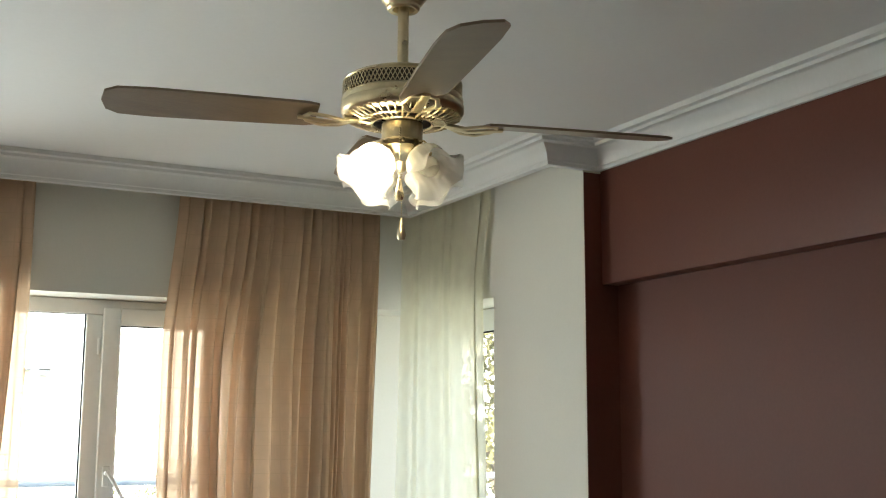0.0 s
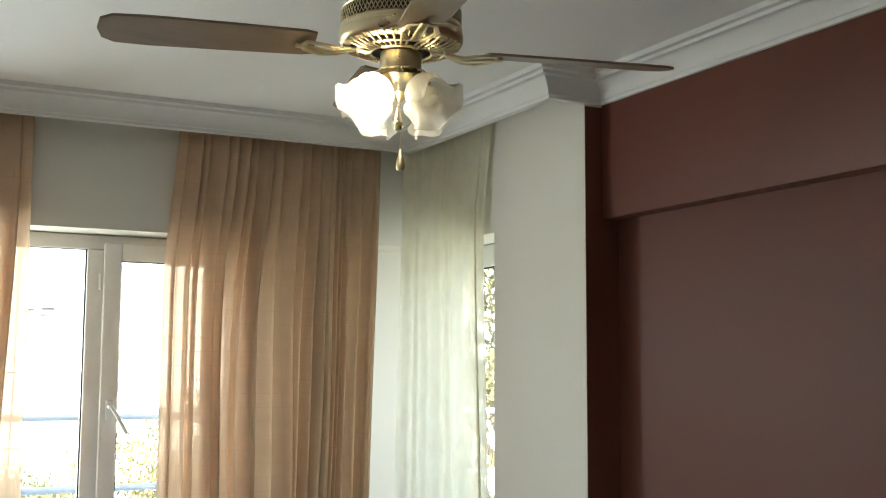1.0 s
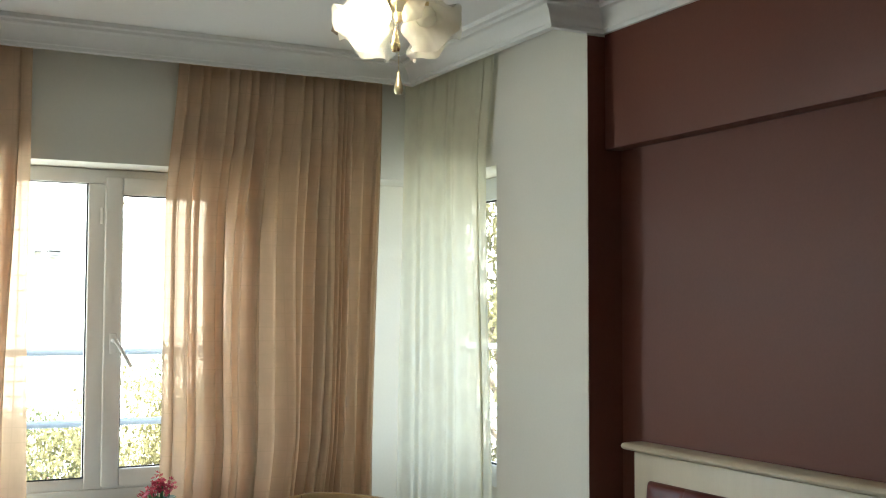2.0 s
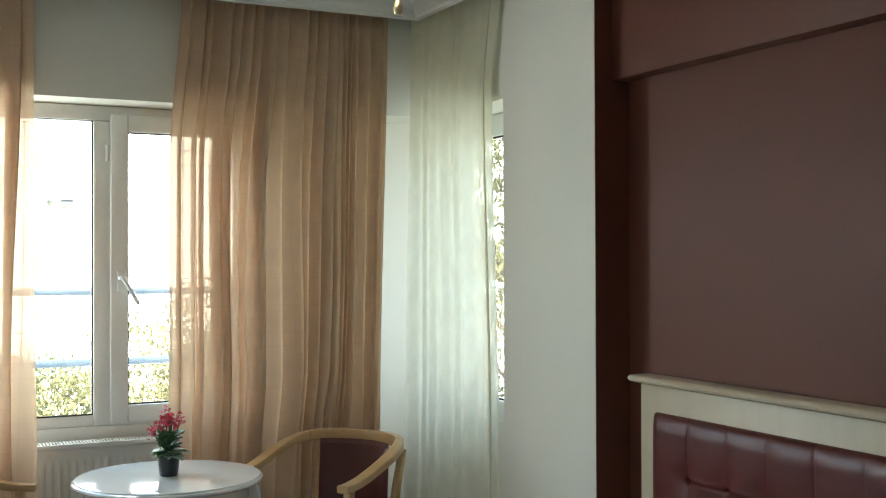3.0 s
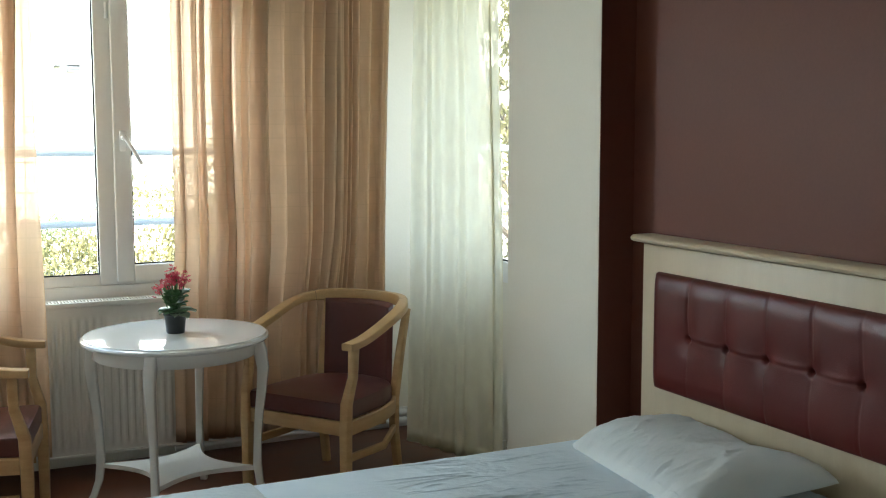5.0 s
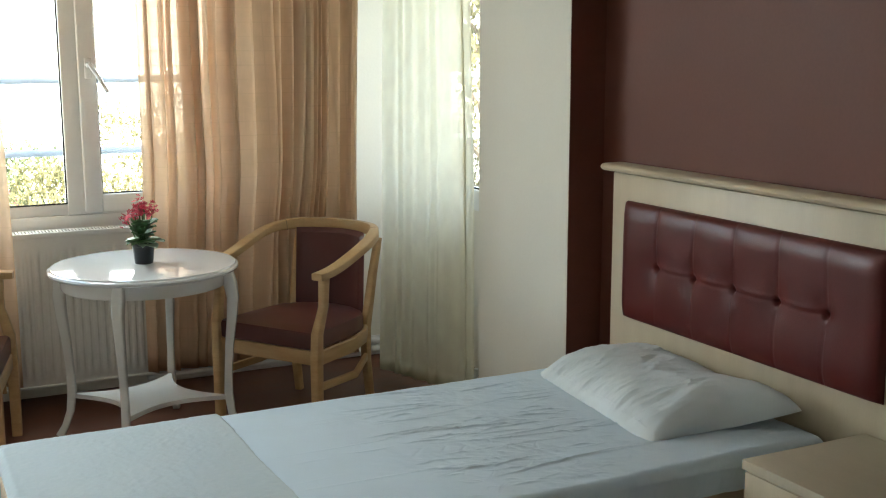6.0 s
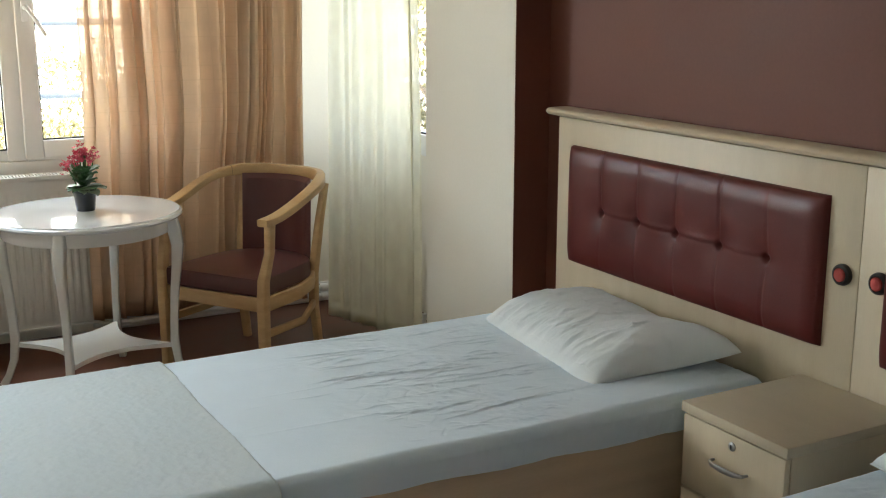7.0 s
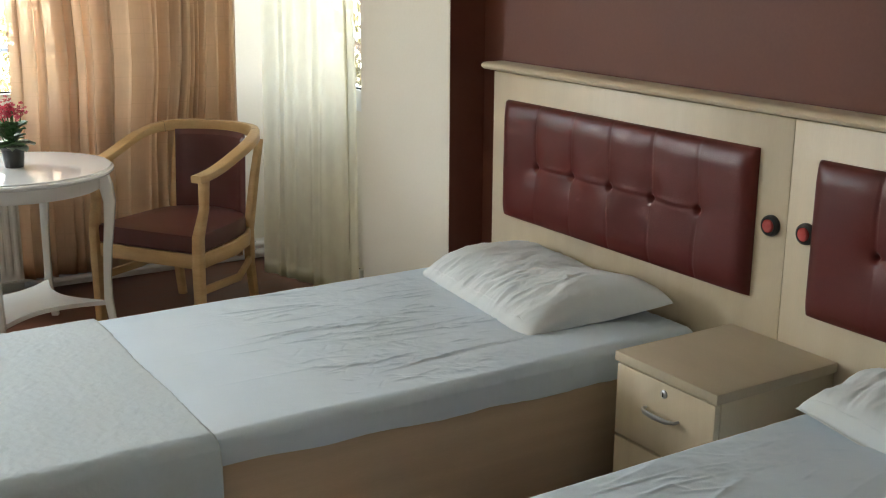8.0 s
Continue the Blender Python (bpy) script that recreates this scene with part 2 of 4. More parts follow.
def box(bm, x0, x1, y0, y1, z0, z1, bevel=0.0, seg=2):
    """Adds a block, its edges rounded by bevel."""
    g = bmesh.ops.create_cube(bm, size=1.0, matrix=Matrix.LocRotScale(
        ((x0 + x1) / 2, (y0 + y1) / 2, (z0 + z1) / 2), None, (x1 - x0, y1 - y0, z1 - z0)))
    if bevel:
        es = list({e for v in g["verts"] for e in v.link_edges})
        bmesh.ops.bevel(bm, geom=es, offset=bevel, segments=seg, affect="EDGES", profile=0.5)
    return bm


def block(*a, **k):
    return box(bmesh.new(), *a, **k)


def lathe(profile, n=40, bm=None, m=None):
    """Turns a profile of (radius, z) round the z axis."""
    bm = bm or bmesh.new()
    m = m or Matrix.Identity(4)
    rings = []
    for r, z in profile:
        if r < 1e-5:
            rings.append([bm.verts.new(m @ Vector((0, 0, z)))])
        else:
            rings.append([bm.verts.new(m @ Vector((r * math.cos(2 * math.pi * k / n), r * math.sin(2 * math.pi * k / n), z)))
                          for k in range(n)])
    for a, b in zip(rings, rings[1:]):
        for k in range(n):
            j = (k + 1) % n
            if len(a) == 1 and len(b) == 1:
                continue
            if len(a) == 1:
                bm.faces.new((a[0], b[k], b[j]))
            elif len(b) == 1:
                bm.faces.new((a[k], a[j], b[0]))
            else:
                bm.faces.new((a[k], a[j], b[j], b[k]))
    return bm


def sweep(points, section, bm=None, up=Vector((0, 0, 1)), closed=False):
    """Carries a section, or one section a point, of (side, height) pairs along a line of points."""
    bm = bm or bmesh.new()
    pts = [Vector(p) for p in points]
    rings = []
    for i, p in enumerate(pts):
        a = pts[i - 1] if i > 0 or closed else p
        b = pts[(i + 1) % len(pts)] if i < len(pts) - 1 or closed else p
        d = (b - a).normalized()
        side = d.cross(up)
        side = side.normalized() if side.length > 1e-4 else Vector((1, 0, 0))
        top = side.cross(d).normalized()
        sec = section[i] if isinstance(section[0][0], (tuple, list)) else section
        rings.append([bm.verts.new(p + side * s + top * h) for s, h in sec])
    n = len(rings[0])
    pairs = list(zip(rings, rings[1:])) + ([(rings[-1], rings[0])] if closed else [])
    for a, b in pairs:
        for k in range(n):
            bm.faces.new((a[k], a[(k + 1) % n], b[(k + 1) % n], b[k]))
    if not closed:
        bm.faces.new(rings[0][::-1])
        bm.faces.new(rings[-1])
    return bm


def oval(w, h, n=10, power=2.6):
    """A rounded section, w wide and h high."""
    out = []
    for k in range(n):
        a = 2 * math.pi * (k + 0.5) / n
        c, s = math.cos(a), math.sin(a)
        out.append((w / 2 * math.copysign(abs(c) ** (2 / power), c), h / 2 * math.copysign(abs(s) ** (2 / power), s)))
    return out


def tube(a, b, r, n=12, bm=None):
    return sweep([a, b], oval(2 * r, 2 * r, n, 2), bm, up=Vector((0.3, 0.2, 0.93)))


def smoothstep(a, b, v):
    t = max(0.0, min(1.0, (v - a) / (b - a)))
    return t * t * (3 - 2 * t)


def sheet_grid(fn, nu, nv, uv=None):
    """A sheet of nu by nv cells: fn(u, v) gives its points, uv(u, v) its cloth coordinates."""
    bm = bmesh.new()
    vs = [[bm.verts.new(fn(i / nu, j / nv)) for j in range(nv + 1)] for i in range(nu + 1)]
    lay = bm.loops.layers.uv.new("UVMap") if uv else None
    for i in range(nu):
        for j in range(nv):
            f = bm.faces.new((vs[i][j], vs[i + 1][j], vs[i + 1][j + 1], vs[i][j + 1]))
            if uv:
                for lp, (a, b) in zip(f.loops, ((i, j), (i + 1, j), (i + 1, j + 1), (i, j + 1))):
                    lp[lay].uv = uv(a / nu, b / nv)
    return bm


# ---------------------------------------------------------------- plan
WEST, SOUTH = -3.2, -2.2
WALL_A = 4.958         # face of the window wall
BACK_A = 5.235         # back of its window recess
PARAPET = 0.762
PILLAR = 2.658         # white pillar and side-window wall
STEP = 3.533           # where the maroon wall begins
BEAM_X, MAROON_X = 2.735, 2.811
CEILING, LINTEL, BEAM_Z = 2.793, 2.255, 2.237
HEAD = 2.755           # front of the headboard
FOOT = 0.60            # foot end of the beds

# ---------------------------------------------------------------- structure
structure("floor", block(WEST, 3.3, SOUTH, 5.45, -0.12, 0.0), FLOOR, "glossy reddish-brown wooden floor")
structure("ceiling", block(WEST, 3.3, SOUTH, 5.45, CEILING, CEILING + 0.15), CEIL, "plain matt white painted ceiling")
structure("wall_west", block(WEST - 0.2, WEST, SOUTH - 0.2, 5.45, 0, CEILING), WALL, "plain off-white painted wall")
# unseen wall, set to throw warm light back into the room
structure("wall_south", block(WEST, 3.3, SOUTH - 0.2, SOUTH, 0, CEILING), WALL_BOUNCE, "unseen beige closing wall that bounces warm light")

WA0, WA1 = -2.64, 1.86     # window opening in the recess; its unseen left part is widened to admit light
bm = bmesh.new()
box(bm, WEST, -2.8, WALL_A, 5.45, 0, CEILING)              # left of the recess
box(bm, -2.8, PILLAR, WALL_A, 5.45, LINTEL, CEILING)        # lintel
box(bm, -2.8, 2.99, BACK_A, 5.45, 0, PARAPET)               # parapet
box(bm, -2.8, WA0, BACK_A, 5.45, PARAPET, LINTEL)
box(bm, WA1, 2.99, BACK_A, 5.45, PARAPET, LINTEL)
structure("wall_north", bm, WALL, "off-white painted wall with a deep window recess")

WB0, WB1 = 4.228, 5.13
bm = bmesh.new()
box(bm, PILLAR, 3.2, STEP, WB0, 0, CEILING)
box(bm, PILLAR, 3.2, WB0, 5.45, LINTEL, CEILING)
box(bm, 2.93, 2.99, WB1, BACK_A, 0, LINTEL)
box(bm, 2.93, 3.2, WB0, WB1, 0, 0.80)
structure("wall_east", bm, WALL, "off-white painted pillar and side window wall")
bm = bmesh.new()
box(bm, MAROON_X, 3.2, SOUTH, STEP - 0.004, 0, CEILING)
box(bm, PILLAR + 0.002, MAROON_X, STEP - 0.004, STEP, 0, CEILING - 0.12)
structure("wall_maroon", bm, MAROON, "dark maroon painted wall behind the beds")
structure("beam", block(BEAM_X, MAROON_X - 0.001, SOUTH, STEP - 0.005, BEAM_Z, CEILING, bevel=0.003), MAROON,
          "maroon painted ceiling beam", smooth=True)

# cornice: mitred along the walls, standing off the window walls to hide the curtain rails
line = [(WEST, 4.763), (2.498, 4.763), (2.498, 3.528), (BEAM_X, 3.528), (BEAM_X, SOUTH)]
prof = [(-0.016, 0.0), (0.0, 0.0), (0.010, 0.002), (0.012, 0.014), (0.018, 0.018), (0.022, 0.032), (0.040, 0.056), (0.062, 0.070),
        (0.066, 0.074), (0.078, 0.078), (0.082, 0.089), (0.096, 0.094), (0.100, 0.112), (-0.016, 0.112)]


def mitred(line, prof, z):
    bm = bmesh.new()
    pts = [Vector((*p, 0)) for p in line]
    rings = []
    for i, p in enumerate(pts):
        ns = []
        for a, b in ((i - 1, i), (i, i + 1)):
            if 0 <= a and b < len(pts):
                d = (pts[b] - pts[a]).normalized()
                ns.append(Vector((d.y, -d.x, 0)))
        n = (ns[0] + ns[-1]) / (1 + ns[0].dot(ns[-1]))
        rings.append([bm.verts.new(p + n * o + Vector((0, 0, z + h))) for o, h in prof])
    for a, b in zip(rings, rings[1:]):
        for k in range(len(prof)):
            bm.faces.new((a[k], a[(k + 1) % len(prof)], b[(k + 1) % len(prof)], b[k]))
    bm.faces.new(rings[0])
    bm.faces.new(rings[-1])
    return bm


structure("cornice", mitred(line, prof, CEILING - 0.112), PLASTER, "white moulded plaster cornice", smooth=True)
structure("baseboard", block(1.47, 2.92, BACK_A - 0.016, BACK_A - 0.001, 0, 0.10, bevel=0.004), PVC, "white painted baseboard", smooth=True)


# ---------------------------------------------------------------- windows
def frame_bars(parent, x0, x1, y0, y1, z0, z1, w, name="window_frame"):
    """Four bars of a frame, w wide, butted at the corners."""
    for n, b in ((name, (x0, x0 + w, y0, y1, z0, z1)), (name, (x1 - w, x1, y0, y1, z0, z1)),
                 (name, (x0 + w, x1 - w, y0, y1, z0, z0 + w)), (name, (x0 + w, x1 - w, y0, y1, z1 - w, z1))):
        part(n, block(*b, bevel=0.006), PVC, parent)


def gasket(parent, x0, x1, y, z0, z1, w=0.006):
    bm = bmesh.new()
    for b in ((x0, x0 + w, z0, z1), (x1 - w, x1, z0, z1), (x0 + w, x1 - w, z0, z0 + w), (x0 + w, x1 - w, z1 - w, z1)):
        box(bm, b[0], b[1], y - 0.004, y + 0.004, b[2], b[3])
    part("gasket", bm, GASKET, parent, "black rubber glazing seal")


def pane(parent, x0, x1, y, z0, z1):
    ob = part("pane", block(x0, x1, y + 0.006, y + 0.012, z0, z1), PANE, parent, "clear window glass")
    ob.visible_shadow = False


win = thing("window_1", "white plastic window with a fixed pane and a hinged sash", "window", WA0, BACK_A, PARAPET)
win["kind"] = "structure"
L = lambda x: x - WA0
Z = lambda z: z - 0.775
yf = -0.06                     # front of the outer frame, local
frame_bars(win, 0, L(WA1), yf, 0.02, 0, Z(LINTEL + 0.013) - 0.002, 0.066)
part("mullion", block(L(1.107), L(1.188), yf + 0.003, 0.02, 0.068, Z(LINTEL + 0.013) - 0.07, bevel=0.005), PVC, win)
for mx in (0.28, -1.20):
    part("mullion", block(L(mx), L(mx + 0.08), yf + 0.003, 0.02, 0.068, Z(LINTEL + 0.013) - 0.07, bevel=0.005), PVC, win)
for a, b in ((0.36, 1.107), (-1.12, 0.28), (-2.574, -1.20)):
    for bx in ((L(a), L(b), 0.066, Z(0.890)), (L(a), L(b), Z(2.203), Z(LINTEL + 0.013) - 0.066)):
        part("glazing_bead", block(bx[0], bx[1], yf + 0.016, 0.012, bx[2], bx[3], bevel=0.004), PVC, win)
    gasket(win, L(a), L(b), yf + 0.02, Z(0.890), Z(2.203))
    pane(win, L(a), L(b), yf + 0.02, Z(0.890), Z(2.203))
part("glazing_bead", block(L(1.188), L(WA1) - 0.066, yf + 0.004, 0.018, 0.066, Z(0.860), bevel=0.003), PVC, win)
sash = part("sash", block(L(1.178), L(1.178) + 0.076, yf - 0.022, 0.0, Z(0.852), Z(2.230), bevel=0.007), PVC, win, "white hinged window sash")
for bx in ((L(1.750), L(1.826), Z(0.852), Z(2.230)), (L(1.254), L(1.750), Z(0.852), Z(0.930)), (L(1.254), L(1.750), Z(2.152), Z(2.230))):
    part("sash_bar", block(bx[0], bx[1], yf - 0.022, 0.0, bx[2], bx[3], bevel=0.007), PVC, sash)
gasket(win, L(1.254), L(1.750), yf + 0.002, Z(0.930), Z(2.152))
pane(win, L(1.254), L(1.750), yf + 0.002, Z(0.930), Z(2.152))
hz = Z(1.48)
handle = part("window_handle", block(L(1.203), L(1.233), yf - 0.034, yf - 0.022, hz - 0.04, hz + 0.05, bevel=0.004), PVC, sash, "white turned window handle")
for p, q, r in (((L(1.218), yf - 0.03, hz + 0.02), (L(1.218), yf - 0.068, hz + 0.02), 0.011),):
    part("spindle", tube(p, q, r), PVC, handle)
part("lever", sweep([(L(1.216), yf - 0.066, hz + 0.026), (L(1.240), yf - 0.072, hz - 0.010), (L(1.290), yf - 0.072, hz - 0.098)],
                    oval(0.024, 0.018, 10)), PVC, handle)
part("hinge", tube((L(1.165), yf - 0.004, Z(2.02)), (L(1.165), yf - 0.004, Z(2.09)), 0.007), PVC, win)

win2 = thing("window_2", "narrow white plastic side window half behind a sheer curtain", "window", 2.93, WB0, 0.80)
win2["kind"] = "structure"
wz = LINTEL - 0.80 - 0.002
for b in ((0, 0.06, 0.0, wz), (WB1 - WB0 - 0.06, WB1 - WB0, 0.0, wz)):
    part("window_frame", block(-0.06, 0.02, b[0], b[1], b[2], b[3], bevel=0.006), PVC, win2)
for b in ((0.0, 0.10), (wz - 0.105, wz)):
    part("window_frame", block(-0.06, 0.02, 0.06, WB1 - WB0 - 0.06, b[0], b[1], bevel=0.006), PVC, win2)
gb = bmesh.new()
for b in ((0.06, 0.066, 0.10, wz - 0.105), (0.066, WB1 - WB0 - 0.066, 0.10, 0.107), (0.066, WB1 - WB0 - 0.066, wz - 0.112, wz - 0.105)):
    box(gb, -0.045, -0.035, *b)
part("gasket", gb, GASKET, win2, "black rubber glazing seal")
part("pane", block(-0.03, -0.024, 0.06, WB1 - WB0 - 0.06, 0.10, wz - 0.105), PANE, win2, "clear window glass").visible_shadow = False


# ---------------------------------------------------------------- radiator
def radiator(x0, x1, y0, y1, z0, z1):
    r = thing("radiator", "cream enamelled panel radiator under the window", "radiator", x0, y0, z0)
    w, d, h = x1 - x0, y1 - y0, z1 - z0
    n = int(w / 0.033)

    def front(u, v):
        x = u * w
        k = 0.5 - 0.5 * math.cos(2 * math.pi * u * n)
        k = smoothstep(0.25, 0.75, k) * smoothstep(0.035, 0.075, v) * (1 - smoothstep(0.88, 0.925, v))
        return Vector((x, 0.010 - 0.006 * k, 0.01 + v * (h - 0.03)))
    part("front_panel", sheet_grid(front, n * 8, 40), RADIATOR, r)
    part("rear_panel", block(0.0, w, 0.07, 0.08, 0.01, h - 0.02, bevel=0.003), RADIATOR, r)
    for x in (0.0, w - 0.004):
        part("side_cover", block(x - 0.002, x + 0.006, 0.0, d, 0.0, h, bevel=0.002), RADIATOR, r)
    bm = bmesh.new()
    box(bm, 0, w, 0.004, 0.014, h - 0.022, h, bevel=0.003)
    box(bm, 0, w, d - 0.014, d - 0.004, h - 0.022, h, bevel=0.003)
    k = 0
    while k * 0.014 < w:
        box(bm, k * 0.014, k * 0.014 + 0.007, 0.014, d - 0.014, h - 0.006, h - 0.001)
        k += 1
    part("top_grille", bm, RADIATOR, r)
    part("lower_rail", block(0, w, 0.0, 0.012, 0.0, 0.012, bevel=0.003), RADIATOR, r)
    return r


radiator(0.20, 1.46, 5.05, 5.16, 0.09, 0.776)
pv = thing("radiator_pipe", "white heating pipes with valves near the floor", "pipe", 2.366, 5.17, 0.0)
for dz in (0.045, 0.086):
    part("pipe", tube((-0.95, 0, dz), (0.24, 0, dz), 0.013), PVC, pv)
part("valve", lathe([(0.0, -0.02), (0.018, -0.02), (0.022, 0.0), (0.018, 0.02), (0.0, 0.02)], 16, m=pose(0.2, 0, 0.045, 0, 90, 0)), PVC, pv)
part("valve", lathe([(0.0, -0.02), (0.018, -0.02), (0.022, 0.0), (0.018, 0.02), (0.0, 0.02)], 16, m=pose(0.2, 0, 0.086, 0, 90, 0)), PVC, pv)


pv2 = thing("pipe_valve", "small white pipe end with a valve beside the pillar", "pipe", 2.685, 4.30, 0.0)
part("pipe", tube((0, 0, 0.0), (0, 0, 0.125), 0.009), PVC, pv2)
part("cap", lathe([(0.0, 0.118), (0.013, 0.118), (0.015, 0.130), (0.012, 0.145), (0.0, 0.148)], 16), PVC, pv2)


# ---------------------------------------------------------------- curtains
def curtain(name, label, material, left, right, z0, z1, pleats, depth, seed, lap=(0.06, 0.52), hem=0.075, push=None, wide=(0.6, 1.5), last=()):
    """A gathered curtain. left(v) and right(v) give the plan points of its edges, v from 0 at the hem to 1 at the rail.
    Each pleat runs forward, then folds back behind itself by a part of its width, so that the thin cloth lies one or three layers deep."""
    rnd = random.Random(seed)
    run = []
    for k in range(pleats):
        f = rnd.uniform(*wide)
        run.append((f, f * lap[0] + f * (lap[1] - lap[0]) * rnd.random() ** 1.5, rnd.uniform(0.45, 1.0), rnd.uniform(0, 50)))
    run += list(last)
    unit = sum(f + b for f, b, _, _ in run)
    nf, nb = 7, 5
    tall = z1 - z0

    def row(v, z, back):
        a, b = Vector((*left(v), 0)), Vector((*right(v), 0))
        d = b - a
        width = d.length
        d.normalize()
        nrm = Vector((d.y, -d.x, 0))
        x, pts = 0.0, []
        cloth = 0.0
        for k, (f, bk, h, ph) in enumerate(run):
            fv = f * (1 + 0.16 * noise.noise(Vector((ph, v * 1.4, 0.0))))
            bv = bk * max(0.15, 1 + 0.75 * noise.noise(Vector((ph, v * 1.7, 9.0)))) * (1.0 if k < len(run) - 1 else 0.0)
            hv = depth * h * (0.75 + 0.25 * (1 - v)) * (1 + 0.3 * noise.noise(Vector((ph, v * 2.0, 4.0))))
            for i in range(nf):
                t = i / nf
                pts.append((x + fv * t, hv * (2 * t * t * (3 - 2 * t) - 1) if bk else hv * math.sin(2 * math.pi * t), cloth + f * t))
            x += fv
            cloth += f
            if bk == 0.0:
                continue
            for i in range(nb):
                t = i / nb
                pts.append((x - bv * t, hv * (1 - 2 * t * t * (3 - 2 * t)), cloth + bk * t))
            x -= bv
            cloth += bk
        pts.append((x, 0.0, cloth))
        span = max(q[0] for q in pts)
        out = []
        for px, py, c in pts:
            u = px / span
            wob = 0.006 * noise.noise(Vector((u * 4.0, v * 2.5, seed)))
            p = a + d * (u * width) + nrm * (py + wob + back)
            if push:
                p += Vector((0, push(u, v), 0))
            p.z = z
            out.append((p, c / unit * width * 1.9))
        return out

    levels = [(0.0, 0.0)] if not hem else [(hem, -0.004), (hem * 0.5, -0.005)]
    levels += [(0.0, 0.0)] if hem else []
    n = 34
    levels += [(tall * (k + 1) / n, 0.0) for k in range(n)]
    bm = bmesh.new()
    lay = bm.loops.layers.uv.new("UVMap")
    rows = []
    for k, (dz, back) in enumerate(levels):
        v = dz / tall
        r = row(v, z0 + dz + (0.006 * noise.noise(Vector((v, 0, seed))) if dz == 0 else 0), back)
        rows.append([(bm.verts.new(p), (c, dz)) for p, c in r])
    for A, B in zip(rows, rows[1:]):
        for (p, a), (q, b), (r, c), (t, d) in zip(A, A[1:], B[1:], B):
            face = bm.faces.new((p, q, r, t))
            for lp, uv in zip(face.loops, (a, b, c, d)):
                lp[lay].uv = uv
    ob = finish(name, bm, material, sharp=179)
    return tagged(ob, label, "curtain")


def pushed(u, v):
    """The chairs stand against the cloth and press its lower part towards the wall."""
    return 0.075 * smoothstep(0.36, 0.20, v) * smoothstep(1.0, 0.75, u)


def free_edge(v):
    """The free edge of the ivory curtain leaves the side window open by a hand's width below the rail."""
    a = (0.03 + 0.03 * smoothstep(0.3, 0.8, v)) * (1 - smoothstep(0.82, 1.0, v))
    return 2.640 + 0.012 * (1 - v) - 0.19 * a, 4.215 + a


curtain("sheer_curtain", "beige checked sheer curtain hanging in soft folds", SHEER_BEIGE,
        lambda v: (1.386 + 0.055 * smoothstep(0.70, 1.0, v), 4.912), lambda v: (2.408 - 0.044 * smoothstep(1.0, 0.25, v), 4.908),
        0.12, 2.778, 22, 0.028, 3, lap=(0.15, 0.66), push=pushed, wide=(0.35, 1.8))
curtain("sheer_curtain", "beige checked sheer curtain drawn aside beside the window", SHEER_BEIGE,
        lambda v: (0.18, 4.912), lambda v: (0.842 - 0.018 * smoothstep(0.1, 0.6, v), 4.912), 0.15, 2.778, 9, 0.024, 11, lap=(0.05, 0.55), wide=(0.35, 1.9), push=pushed)
curtain("ivory_curtain", "translucent ivory sheer curtain at the side window", SHEER_WHITE,
        lambda v: (2.518 - 0.06 * (1 - v), 4.86), free_edge, 0.035, 2.778, 6, 0.011, 6, lap=(0.0, 0.0), hem=0.06, wide=(0.6, 1.7),
        last=((1.0, 0.30, 0.8, 3.0), (0.9, 0.0, 0.5, 8.0)))


